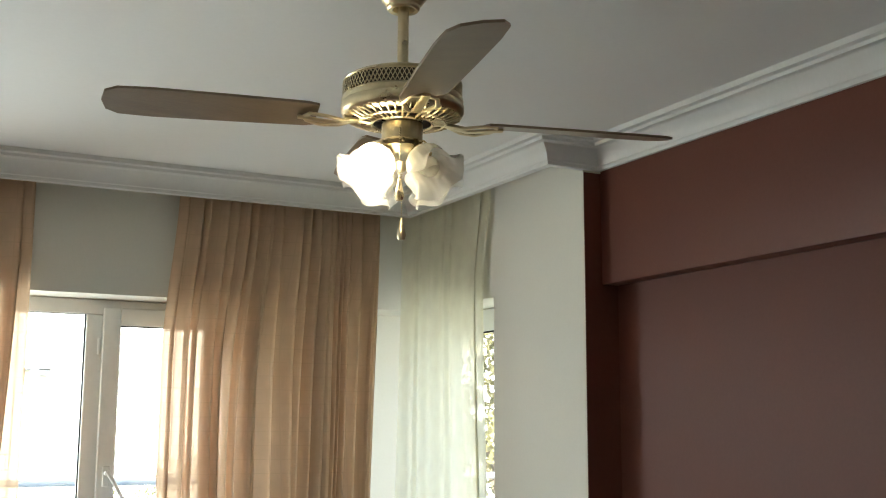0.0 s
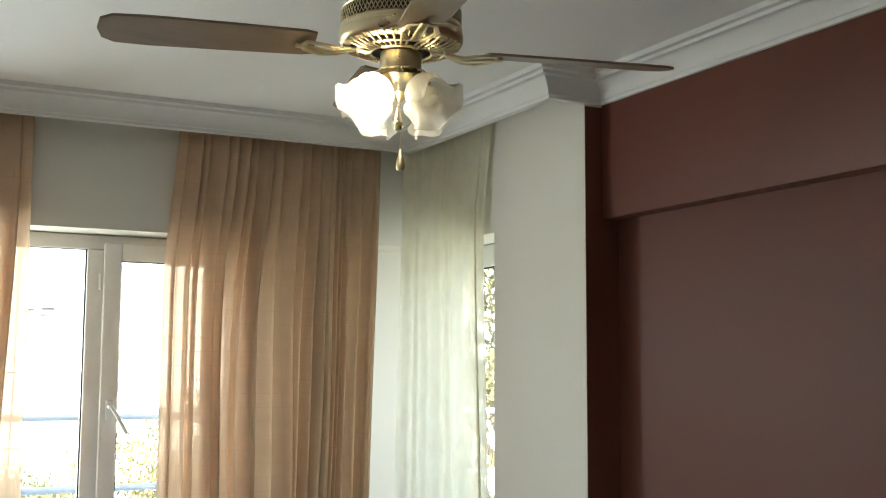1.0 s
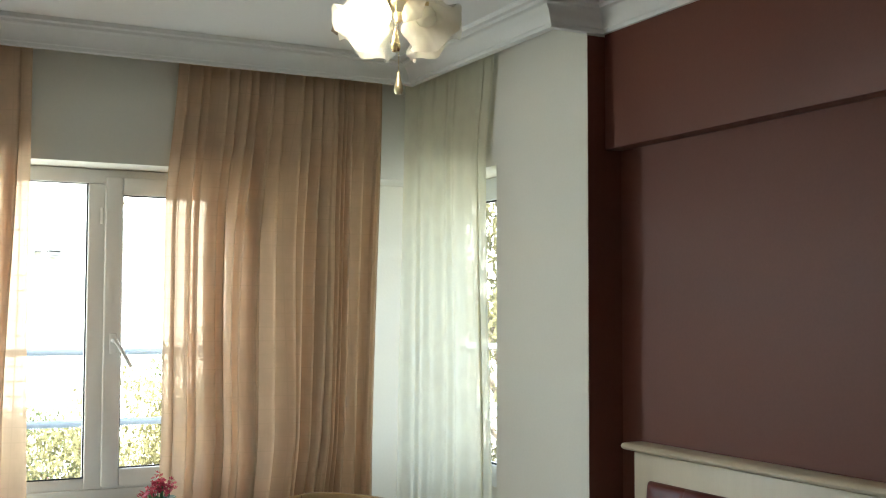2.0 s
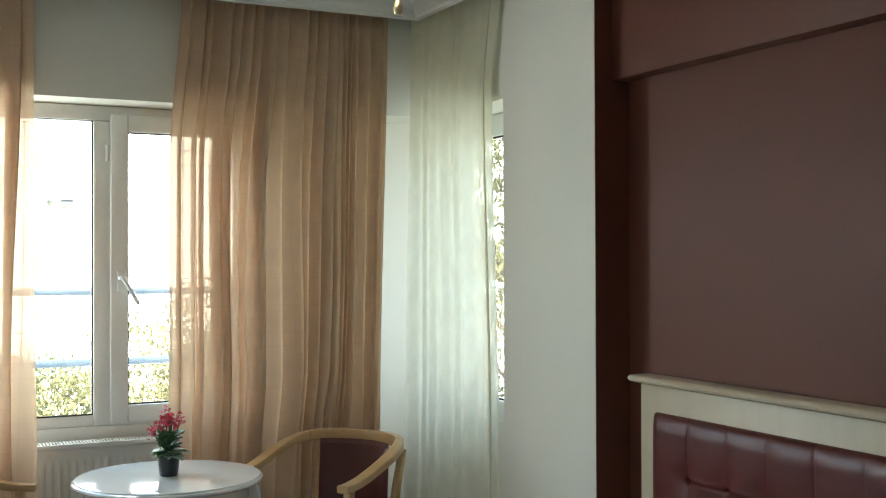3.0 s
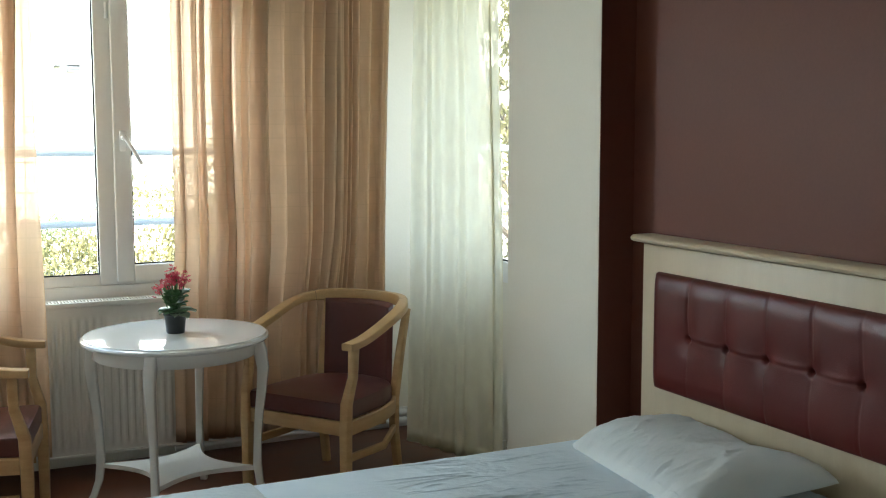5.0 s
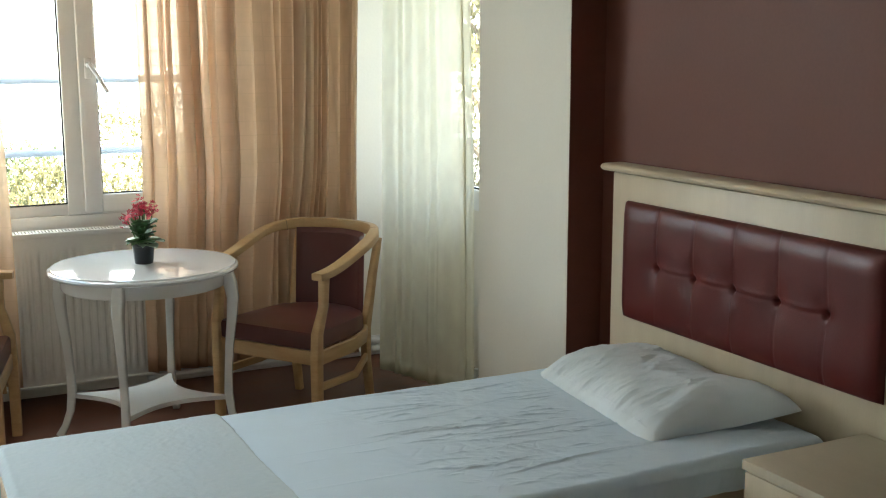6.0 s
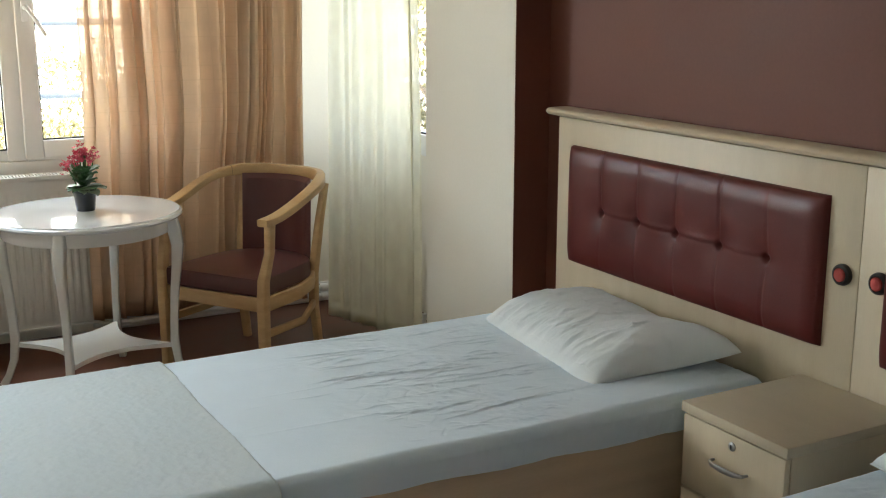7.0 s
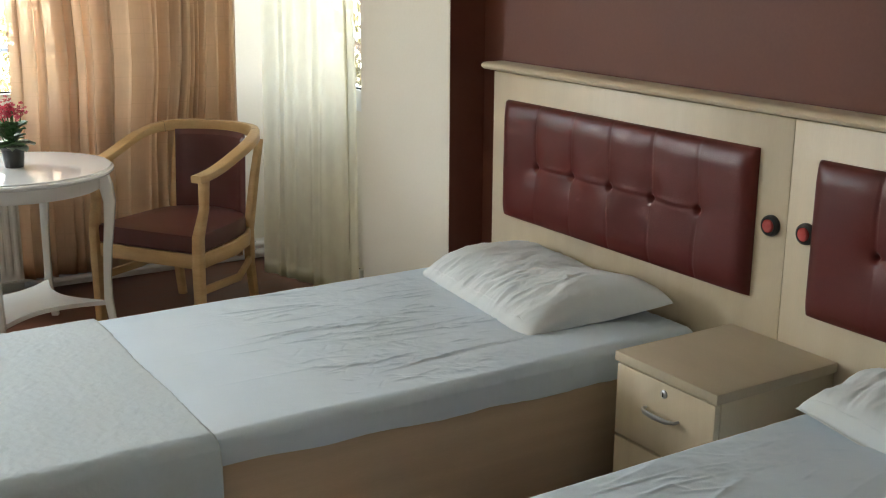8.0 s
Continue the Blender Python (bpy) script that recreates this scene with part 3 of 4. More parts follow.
# ---------------------------------------------------------------- ceiling fan
def ceiling_fan(x, y, turn):
    f = thing("ceiling_fan", "polished brass ceiling fan with four brown blades and glass lamp shades", "ceiling fan", x, y, CEILING - 0.054)
    part("canopy", lathe([(0.0, 0.054), (0.075, 0.054), (0.077, 0.042), (0.071, 0.016), (0.059, -0.014), (0.048, -0.030), (0.040, -0.037), (0.0405, -0.044), (0.036, -0.049), (0.027, -0.047), (0.024, -0.030), (0.0, -0.028)]), BRASS, f)
    part("rod", lathe([(0.0, -0.005), (0.0135, -0.005), (0.0135, -0.21), (0.0, -0.21)], 20), BRASS, f)
    body = part("motor_housing", lathe([(0.0, -0.203), (0.030, -0.204), (0.036, -0.208), (0.085, -0.211), (0.118, -0.217), (0.134, -0.224), (0.1425, -0.232),
                                        (0.1405, -0.235), (0.1405, -0.267), (0.1445, -0.270), (0.1465, -0.277), (0.1445, -0.284), (0.1475, -0.291), (0.1475, -0.304),
                                        (0.1425, -0.314), (0.132, -0.320), (0.122, -0.322), (0.118, -0.318), (0.07, -0.316), (0.0, -0.316)], 72), BRASS, f)
    # dark sheet over the solid housing: shade of the lattice holes
    part("vent_shade_band", lathe([(0.1411, -0.236), (0.1411, -0.266)], 72), VENT_SHADE, body, "dark band for the shade behind the brass lattice")
    lat = bmesh.new()
    n = 84
    flat = [(-0.0014, -0.0009), (0.0014, -0.0009), (0.0014, 0.0009), (-0.0014, 0.0009)]
    for k in range(n):
        for s in (1, -1):
            pts = []
            for j in range(5):
                a = 2 * math.pi * (k + s * j / 4 * 1.5) / n
                pts.append((0.1422 * math.cos(a), 0.1422 * math.sin(a), -0.2355 - 0.031 * j / 4))
            sweep(pts, flat, lat)
    part("lattice", lat, BRASS, body)
    # underside: four groups of cast ribs, a dark plate giving the shade between them
    fins = bmesh.new()
    for k in range(44):
        if k % 11 == 10:
            continue
        a = 2 * math.pi * k / 44
        c, s = math.cos(a), math.sin(a)
        sweep([(0.074 * c, 0.074 * s, -0.332), (0.108 * c, 0.108 * s, -0.328), (0.128 * c, 0.128 * s, -0.322), (0.139 * c, 0.139 * s, -0.316)], oval(0.0062, 0.006, 8), fins)
    for r, z in ((0.073, -0.333), (0.104, -0.329)):
        lathe([(r - 0.004, z), (r, z - 0.003), (r + 0.004, z), (r, z + 0.003), (r - 0.004, z)], 48, fins)
    tagged(part("vent_grille", fins, BRASS, body), kind="stuff")
    part("vent_shade_plate", lathe([(0.05, -0.3225), (0.128, -0.3195)], 48), VENT_SHADE, body, "dark plate for the shade between the brass vents")
    part("switch_housing", lathe([(0.0, -0.330), (0.046, -0.330), (0.049, -0.334), (0.049, -0.374), (0.046, -0.378), (0.052, -0.381), (0.056, -0.388), (0.066, -0.394),
                                  (0.060, -0.404), (0.040, -0.414), (0.016, -0.426), (0.012, -0.440), (0.006, -0.448), (0.0, -0.449)]), BRASS, f)
    for k in range(8):
        a = radians(22.5 + 45 * k)
        part("lamp_scroll", sweep([(0.044 * math.cos(a), 0.044 * math.sin(a), -0.386), (0.068 * math.cos(a), 0.068 * math.sin(a), -0.384), (0.080 * math.cos(a), 0.080 * math.sin(a), -0.394)],
                                  [oval(0.008, 0.006, 8), oval(0.007, 0.005, 8), oval(0.004, 0.004, 8)]), BRASS, f)
    # four blades on cast arms
    for k in range(4):
        m = pose(0, 0, 0, 0, 0, turn + 90 * k)
        arm = bmesh.new()
        for s in (-1, 1):
            sweep([m @ Vector(p) for p in ((0.10, 0.0, -0.326), (0.15, 0.022 * s, -0.338), (0.19, 0.040 * s, -0.336), (0.225, 0.030 * s, -0.330), (0.235, 0.0, -0.330))],
                  oval(0.014, 0.008, 8), arm)
        sweep([m @ Vector(p) for p in ((0.09, 0, -0.324), (0.16, 0, -0.340), (0.25, 0, -0.331))], oval(0.022, 0.008, 8), arm)
        part("blade_arm", arm, BRASS, f)
        outline = [(0.205, -0.050), (0.23, -0.058), (0.40, -0.064), (0.58, -0.068), (0.655, -0.063), (0.682, -0.043), (0.690, 0.0)]
        outline = outline + [(px, -py) for px, py in outline[-2::-1]]
        bl = bmesh.new()
        tilt = m @ Matrix.Translation((0, 0, -0.322)) @ pose(0, 0, 0, 11, 0, 0)
        lo = [bl.verts.new(tilt @ Vector((px, py, -0.003))) for px, py in outline]
        hi = [bl.verts.new(tilt @ Vector((px, py, 0.003))) for px, py in outline]
        bl.faces.new(lo[::-1])
        bl.faces.new(hi)
        for i in range(len(lo)):
            j = (i + 1) % len(lo)
            bl.faces.new((lo[i], lo[j], hi[j], hi[i]))
        part("blade", bl, BLADE, f, "brown wooden fan blade")
    # four tulip shades, one lit
    for k, ang in enumerate((197, 287, 17, 107)):
        m = pose(0, 0, -0.400, 0, 0, ang) @ pose(0.052, 0, -0.004, 0, 138, 0)
        part("lamp_arm", lathe([(0.0, -0.03), (0.016, -0.03), (0.018, 0.0), (0.027, 0.012), (0.028, 0.024), (0.0, 0.024)], 20, m=m), BRASS, f)
        sh = bmesh.new()
        prof = [(0.024, 0.016), (0.037, 0.022), (0.046, 0.034), (0.049, 0.048), (0.047, 0.062), (0.050, 0.076), (0.060, 0.090), (0.072, 0.100)]
        rings = []
        n = 96
        for i, (r, z) in enumerate(prof):
            w = smoothstep(0.5, 1.0, i / (len(prof) - 1))
            ring = []
            for q in range(n):
                t = 2 * math.pi * q / n
                rr = r * (1 + 0.10 * w * math.cos(5 * t)) * (1 + 0.012 * math.cos(18 * t))
                ring.append(sh.verts.new(m @ Vector((rr * math.cos(t), rr * math.sin(t), z - 0.012 * w * math.cos(5 * t)))))
            rings.append(ring)
        for A, B in zip(rings, rings[1:]):
            for q in range(n):
                sh.faces.new((A[q], A[(q + 1) % n], B[(q + 1) % n], B[q]))
        shade = part("shade", sh, FROSTED, f, "ruffled frosted glass tulip shade", sharp=179)
        part("bulb", lathe([(0.0, 0.024), (0.012, 0.024), (0.013, 0.04), (0.024, 0.054), (0.025, 0.066), (0.018, 0.080), (0.0, 0.086)], 20, m=m),
             BULB if k == 0 else FROSTED, shade, "lit bulb" if k == 0 else "unlit bulb")
    # pull chains with brass drops
    for cx, cy, top, low in ((-0.034, -0.060, -0.36, -0.483), (0.036, 0.076, -0.40, -0.550)):
        ch = bmesh.new()
        k = 0
        while top - k * 0.006 > low:
            bmesh.ops.create_icosphere(ch, subdivisions=1, radius=0.0022, matrix=Matrix.Translation((cx, cy, top - k * 0.006)))
            k += 1
        pull = part("pull_chain", ch, BRASS, f)
        part("chain_drop", lathe([(0.0, 0.0), (0.003, 0.0), (0.005, -0.012), (0.010, -0.032), (0.0115, -0.042), (0.008, -0.052), (0.0, -0.054)], 16,
                                 m=Matrix.Translation((cx, cy, low + 0.004))), BRASS, pull)
    return f


ceiling_fan(1.321, 2.343, -13)


# ---------------------------------------------------------------- round table and plant
def round_table(x, y, turn):
    t = thing("round_table", "round white lacquered side table with curved legs and a lower shelf", "table", x, y, 0, turn)
    H, R = 0.718, 0.368
    part("tabletop", lathe([(0.0, H), (R - 0.03, H), (R - 0.012, H - 0.002), (R - 0.010, H - 0.007), (R - 0.002, H - 0.010), (R, H - 0.018), (R - 0.006, H - 0.026), (R - 0.020, H - 0.030), (0.0, H - 0.030)], 96), LACQUER_SKY, t)
    r = R - 0.045
    part("apron", lathe([(r, H - 0.031), (r, H - 0.078), (r - 0.004, H - 0.084), (r - 0.02, H - 0.084), (r - 0.02, H - 0.031), (r, H - 0.031)], 96), LACQUER, t)
    for k in range(4):
        m = pose(0, 0, 0, 0, 0, 90 * k)
        line = [(0.330, 0, H - 0.032), (0.340, 0, H - 0.075), (0.350, 0, 0.582), (0.344, 0, 0.505), (0.330, 0, 0.388), (0.322, 0, 0.272), (0.320, 0, 0.185),
                (0.330, 0, 0.107), (0.353, 0, 0.044), (0.378, 0, 0.0)]
        wid = [0.046, 0.052, 0.046, 0.040, 0.034, 0.031, 0.034, 0.030, 0.028, 0.034]
        part("leg", sweep([m @ Vector(p) for p in line], [oval(w * 0.96, w * 0.86, 16, 7.0) for w in wid], up=Vector((0, 1, 0)) if k % 2 == 0 else Vector((1, 0, 0))), LACQUER, t)
    # lower shelf with four hollow sides
    out = []
    for k in range(4):
        a0, a1 = math.pi / 2 * k, math.pi / 2 * (k + 1)
        p, q = Vector((0.324 * math.cos(a0), 0.324 * math.sin(a0))), Vector((0.324 * math.cos(a1), 0.324 * math.sin(a1)))
        mid = (p + q) / 2
        for j in range(14):
            s = j / 14
            v = p.lerp(q, s)
            out.append(v - mid.normalized() * 0.085 * math.sin(math.pi * s))
    bm = bmesh.new()
    lo = [bm.verts.new((v.x, v.y, 0.160)) for v in out]
    hi = [bm.verts.new((v.x, v.y, 0.178)) for v in out]
    c0, c1 = bm.verts.new((0, 0, 0.160)), bm.verts.new((0, 0, 0.178))
    for i in range(len(out)):
        j = (i + 1) % len(out)
        bm.faces.new((lo[i], lo[j], hi[j], hi[i]))
        bm.faces.new((hi[i], hi[j], c1))
        bm.faces.new((lo[j], lo[i], c0))
    part("shelf", bm, LACQUER, t)
    return t


round_table(1.280, 4.470, 61.5)


def flower_pot(x, y, z):
    p = thing("potted_flower", "small red flowering succulent in a dark plastic pot on the table", "plant", x, y, z)
    part("pot", lathe([(0.0, 0.0), (0.034, 0.0), (0.036, 0.004), (0.043, 0.070), (0.047, 0.072), (0.047, 0.084), (0.044, 0.085), (0.041, 0.076), (0.0, 0.075)], 32), POT, p, "dark grey plastic flower pot")
    part("soil", lathe([(0.0, 0.078), (0.041, 0.0765)], 24), SOIL, p)
    rnd = random.Random(4)
    stems = bmesh.new()
    tips = []
    for k in range(13):
        a, r = k * 2.4, 0.010 + 0.052 * ((k % 5) / 4)
        top = Vector((r * math.cos(a), r * math.sin(a), rnd.uniform(0.205, 0.245) - 0.5 * r))
        sweep([(0.3 * top.x, 0.3 * top.y, 0.07), (0.7 * top.x, 0.7 * top.y, 0.14), top], oval(0.005, 0.005, 6, 2), stems)
        tips.append(top)
    part("stems", stems, LEAF, p)
    for k in range(48):
        a = k * 2.4 + rnd.uniform(-0.3, 0.3)
        low = k < 18
        ln = rnd.uniform(0.045, 0.074) if low else rnd.uniform(0.036, 0.055)
        w = ln * rnd.uniform(0.44, 0.56)
        pitch = rnd.uniform(-8, 22) if low else rnd.uniform(25, 65)
        m = pose(0.012 * math.cos(a), 0.012 * math.sin(a), rnd.uniform(0.085, 0.10) if low else rnd.uniform(0.10, 0.16), 0, 0, math.degrees(a)) @ pose(0, 0, 0, 0, -pitch, 0)
        lf = bmesh.new()
        rows = []
        for i in range(6):
            s = i / 5
            ww = w * math.sin(math.pi * (0.12 + 0.86 * s)) ** 0.8
            bend = 0.012 * s * s
            rows.append([lf.verts.new(m @ Vector((ln * s, ww * q, -bend - 0.004 * (1 - abs(q)) + 0.004 * h))) for q, h in ((-1, 0), (0, 1.2), (1, 0), (0, -0.6))])
        for A, B in zip(rows, rows[1:]):
            for q in range(4):
                lf.faces.new((A[q], A[(q + 1) % 4], B[(q + 1) % 4], B[q]))
        lf.faces.new(rows[0])
        lf.faces.new(rows[-1])
        part("leaf", lf, LEAF_PALE if low and k % 5 == 0 else LEAF, p)
    fl = bmesh.new()
    for top in tips:
        for k in range(12):
            c = top + Vector((rnd.gauss(0, 0.012), rnd.gauss(0, 0.012), rnd.gauss(0.004, 0.012)))
            q = Euler((rnd.uniform(-0.9, 0.9), rnd.uniform(-0.9, 0.9), rnd.uniform(0, 6))).to_matrix()
            mid = fl.verts.new(c)
            for j in range(5):
                a = 2 * math.pi * j / 5
                pts = [fl.verts.new(c + q @ Vector((0.0095 * math.cos(a + d) * s, 0.0095 * math.sin(a + d) * s, 0.003 * s))) for d, s in ((-0.5, 0.8), (0, 1.15), (0.5, 0.8))]
                fl.faces.new((mid, *pts))
    part("blossoms", fl, PETAL, p, "small crimson flower clusters")
    return p


flower_pot(1.280, 4.470, 0.718)


# ---------------------------------------------------------------- armchairs
def armchair(x, y, turn, group):
    """Faces its own -y; the top rail is one bent hoop from arm to arm."""
    c = thing("armchair", "light beech armchair with a curved back rail and maroon leather seat", "chair", x, y, 0, turn, group)
    w, d = 0.258, 0.245
    # seat frame and cushion
    seat = bmesh.new()

    def outline():
        pts = [(-w, -d), (w, -d)]
        for k in range(9):
            a = k / 8 * math.pi
            pts.append(((w - 0.02) * math.cos(a), 0.05 + (d - 0.03) * math.sin(a) ** 0.8))
        return pts

    def slab(bm, pts, z0, z1, crown):
        rows = []
        for z, k in ((z0, 0.97), (z0 + 0.006, 1.0), (z1 - 0.014, 1.0), (z1 - 0.004, 0.975), (z1, 0.93)):
            rows.append([bm.verts.new((px * k, py * k, z)) for px, py in pts])
        n = len(pts)
        for A, B in zip(rows, rows[1:]):
            for i in range(n):
                bm.faces.new((A[i], A[(i + 1) % n], B[(i + 1) % n], B[i]))
        bm.faces.new(rows[0][::-1])
        prev = rows[-1]
        for s, cz in ((0.6, crown * 0.7), (0.25, crown)):
            cur = [bm.verts.new((px * s, py * s, z1 + cz)) for px, py in pts]
            for i in range(n):
                bm.faces.new((prev[i], prev[(i + 1) % n], cur[(i + 1) % n], cur[i]))
            prev = cur
        bm.faces.new(prev)
    slab(seat, outline(), 0.348, 0.424, 0.012)
    part("seat", seat, LEATHER_BROWN, c, "padded maroon leather seat")
    # rails under the seat
    part("front_rail", block(-w + 0.02, w - 0.02, -d - 0.004, -d + 0.018, 0.288, 0.347, bevel=0.004), BEECH, c)
    for s in (-1, 1):
        part("side_rail", sweep([(s * (w - 0.004), -d + 0.02, 0.315), (s * (w + 0.004), 0.0, 0.320), (s * (w - 0.02), 0.13, 0.330), (s * (w - 0.065), 0.205, 0.338)],
                                oval(0.024, 0.062, 10, 4)), BEECH, c)
        part("side_stretcher", sweep([(s * w, -d + 0.03, 0.195), (s * w, 0.03, 0.188), (s * (w - 0.05), 0.185, 0.222)], oval(0.020, 0.034, 10, 4)), BEECH, c)
        # front leg runs up to carry the arm
        part("front_leg", sweep([(s * w, -d, 0.0), (s * w, -d, 0.31), (s * (w + 0.002), -d + 0.004, 0.42), (s * (w + 0.014), -d + 0.034, 0.53), (s * (w + 0.018), -d + 0.036, 0.648)],
                                [oval(0.040, 0.040, 12, 4), oval(0.044, 0.046, 12, 4), oval(0.042, 0.044, 12, 4), oval(0.034, 0.036, 12, 4), oval(0.038, 0.040, 12, 4)], up=Vector((0, 1, 0))), BEECH, c)
        part("rear_leg", sweep([(s * (w - 0.060), 0.235, 0.0), (s * (w - 0.062), 0.205, 0.20), (s * (w - 0.062), 0.205, 0.35), (s * (w - 0.050), 0.245, 0.58), (s * (w - 0.043), 0.283, 0.738)],
                               [oval(0.034, 0.034, 12, 4), oval(0.036, 0.040, 12, 4), oval(0.038, 0.042, 12, 4), oval(0.034, 0.036, 12, 4), oval(0.030, 0.030, 12, 4)], up=Vector((0, 1, 0))), BEECH, c)
    part("rear_rail", block(-w + 0.07, w - 0.07, 0.193, 0.215, 0.300, 0.347, bevel=0.004), BEECH, c)
    # bent hoop: arms and back in one
    hoop, secs = [], []
    for k in range(33):
        if k < 6 or k > 26:
            s = 1 if k < 6 else -1
            q = (6 - k) / 6 if k < 6 else (k - 26) / 6
            px, py = s * (0.288 - 0.006 * q), 0.03 - 0.297 * q
        else:
            ang = math.pi * (k - 6) / 20
            cc, ss = math.cos(ang), math.sin(ang)
            px = 0.288 * math.copysign(abs(cc) ** 0.85, cc)
            py = 0.03 + 0.290 * abs(ss) ** 0.85
        rise = smoothstep(-0.25, 0.26, py)
        pz = 0.662 + 0.112 * rise
        hoop.append((px, py, pz))
        back = smoothstep(0.1, 0.28, py)
        wid = 0.054 - 0.022 * back
        hgt = 0.032 + 0.020 * back
        if k in (0, 32):
            wid, hgt = 0.050, 0.029
        secs.append(oval(wid, hgt, 16, 7.0))
    part("arm_rail", sweep(hoop, secs), BEECH, c, "bent beech arm and back rail")
    for k in (10, 22):
        a, b = Vector(hoop[k]), Vector(hoop[k + 1])
        part("joint", sweep([a, a + (b - a).normalized() * 0.0016], [[(q * 1.012, r * 1.012) for q, r in secs[k]]] * 2), BARK, c, "dark glued joint line")
    # upholstered back: curved pad between the rear legs

    def back_pad(side):
        def fn(u, v):
            ang = math.pi * (0.262 + 0.476 * u)
            r = 0.276
            cx, sy = math.cos(ang), math.sin(ang)
            z = 0.40 + 0.362 * v
            edge = min(u, 1 - u) * 12
            edge = min(1.0, edge, min(v, 1 - v) * 16)
            th = 0.018 * math.sqrt(max(0.0, 1 - (1 - edge) ** 2))
            rr = r - 0.006 - side * th
            return Vector((rr * cx * 1.0, 0.028 + rr * sy * 0.98 - 0.02 * (1 - v), z))
        return fn
    pad = sheet_grid(back_pad(1), 24, 18)
    p2 = sheet_grid(back_pad(-0.4), 24, 18)
    me = bpy.data.meshes.new("tmp")
    p2.to_mesh(me)
    p2.free()
    pad.from_mesh(me)
    bpy.data.meshes.remove(me)
    part("backrest", pad, LEATHER_BROWN, c, "padded maroon leather backrest")
    return c


c1 = armchair(1.951, 4.530, -56.5, "armchairs round the table")
c2 = copy_thing(c1, pose(0.497, 4.536, 0, 0, 0, 77.7))


# ---------------------------------------------------------------- headboard
def pad_mesh(w, h, d, tufts):
    """A padded panel in its own yz plane, bulging to -x, with pulled-in buttons and sewn pleats."""
    nu, nv = 236, 90

    def fn(u, v):
        y, z = (u - 0.5) * w, (v - 0.5) * h
        ex, ez = (0.5 - abs(u - 0.5)) * w, (0.5 - abs(v - 0.5)) * h
        tx, tz = min(1.0, ex / 0.055), min(1.0, ez / 0.07)
        t = math.sqrt(max(0.0, 1 - (1 - tx) ** 2)) * math.sqrt(max(0.0, 1 - (1 - tz) ** 2))
        th = d * (0.25 + 0.75 * t) if min(ex, ez) > 1e-6 else 0.0
        up = z / (h / 2)
        for k, ty in enumerate(tufts):
            r = math.hypot(y - ty, z * 0.9)
            th -= t * (0.020 * math.exp(-(r / 0.010) ** 2) + 0.011 * math.exp(-(r / 0.048) ** 2))
            seam = abs(y - ty - 0.003 * math.sin(z * 19 + k))
            deep = (0.9 * smoothstep(-0.1, 0.35, up) + (0.75 if k >= 2 else 0.3) * smoothstep(0.05, 0.3, -up)) * (0.75 + 0.25 * math.sin(k * 2.3 + z * 9))
            th -= 0.0042 * deep * math.exp(-(seam / 0.0042) ** 2) * min(1.0, t * 1.6)
            th -= 0.0040 * deep * math.exp(-(seam / 0.028) ** 2) * t
        for k, (a, b) in enumerate(zip(tufts, tufts[1:])):
            lo, hi = min(a, b), max(a, b)
            if lo < y < hi:
                q = (y - lo) / (hi - lo)
                zz = z + 0.004 * math.sin(math.pi * q) * (1 if k % 2 else 0.5)
                th -= 0.0024 * math.exp(-(zz / 0.0045) ** 2) * t * (1 - 0.6 * math.sin(math.pi * q))
                th += 0.0012 * math.exp(-((zz - 0.012) / 0.008) ** 2) * t
        th += 0.0012 * noise.noise(Vector((y * 9, z * 11, 1.7))) * t
        return Vector((-th, y, z))
    return sheet_grid(fn, nu, nv)


def headboard(y0, y1):
    hb = thing("headboard", "maple-laminate headboard with a buttoned maroon leather panel", "headboard", HEAD, (y0 + y1) / 2, 0, group="headboards")
    w = y1 - y0
    part("panel", block(0, 0.045, -w / 2 + 0.001, w / 2 - 0.001, 0.02, 1.109, bevel=0.002), MAPLE_V, hb)
    for s in (-1, 1):
        part("foot", block(0.005, 0.04, s * (w / 2 - 0.10) - 0.03, s * (w / 2 - 0.10) + 0.03, 0.0, 0.02), BLACK, hb)
    return hb


H1 = headboard(1.991, 3.383)
H2 = headboard(0.600, 1.991)
for hb, cy in ((H1, 2.694), (H2, 1.301)):
    off = cy - hb.location.y
    p = pad_mesh(1.188, 0.422, 0.036, [0.386, 0.192, 0.0, -0.197, -0.393])
    bmesh.ops.translate(p, verts=p.verts, vec=(-0.001, off, 0.805))
    part("leather_panel", p, LEATHER, hb, sharp=60, label= "buttoned maroon leather panel with pleats")
rail = thing("headboard_rail", "rounded cream wooden rail along the headboard tops", "rail", HEAD, 2.033, 1.112)
prof = [(-0.046, 0.0), (-0.046, 0.003), (0.020, 0.003), (0.024, 0.005), (0.034, 0.006), (0.040, 0.010), (0.043, 0.017), (0.040, 0.024), (0.032, 0.029), (0.018, 0.031), (-0.046, 0.031)]
part("moulding", sweep([(0.0, -1.433, 0), (0.0, 1.350, 0)], [(-s, h) for s, h in prof]), RAILWOOD, rail)
for e in (1, -1):
    y0 = 1.3505 if e > 0 else -1.4335
    part("end_cap", sweep([(0.0, y0 + e * d, 0) for d in (0.0, 0.018, 0.030, 0.035)],
                          [[(-s * k * e, 0.016 + (h - 0.016) * k) for s, h in prof] for k in (1.0, 0.97, 0.86, 0.66)]), RAILWOOD, rail, "rounded end of the rail")


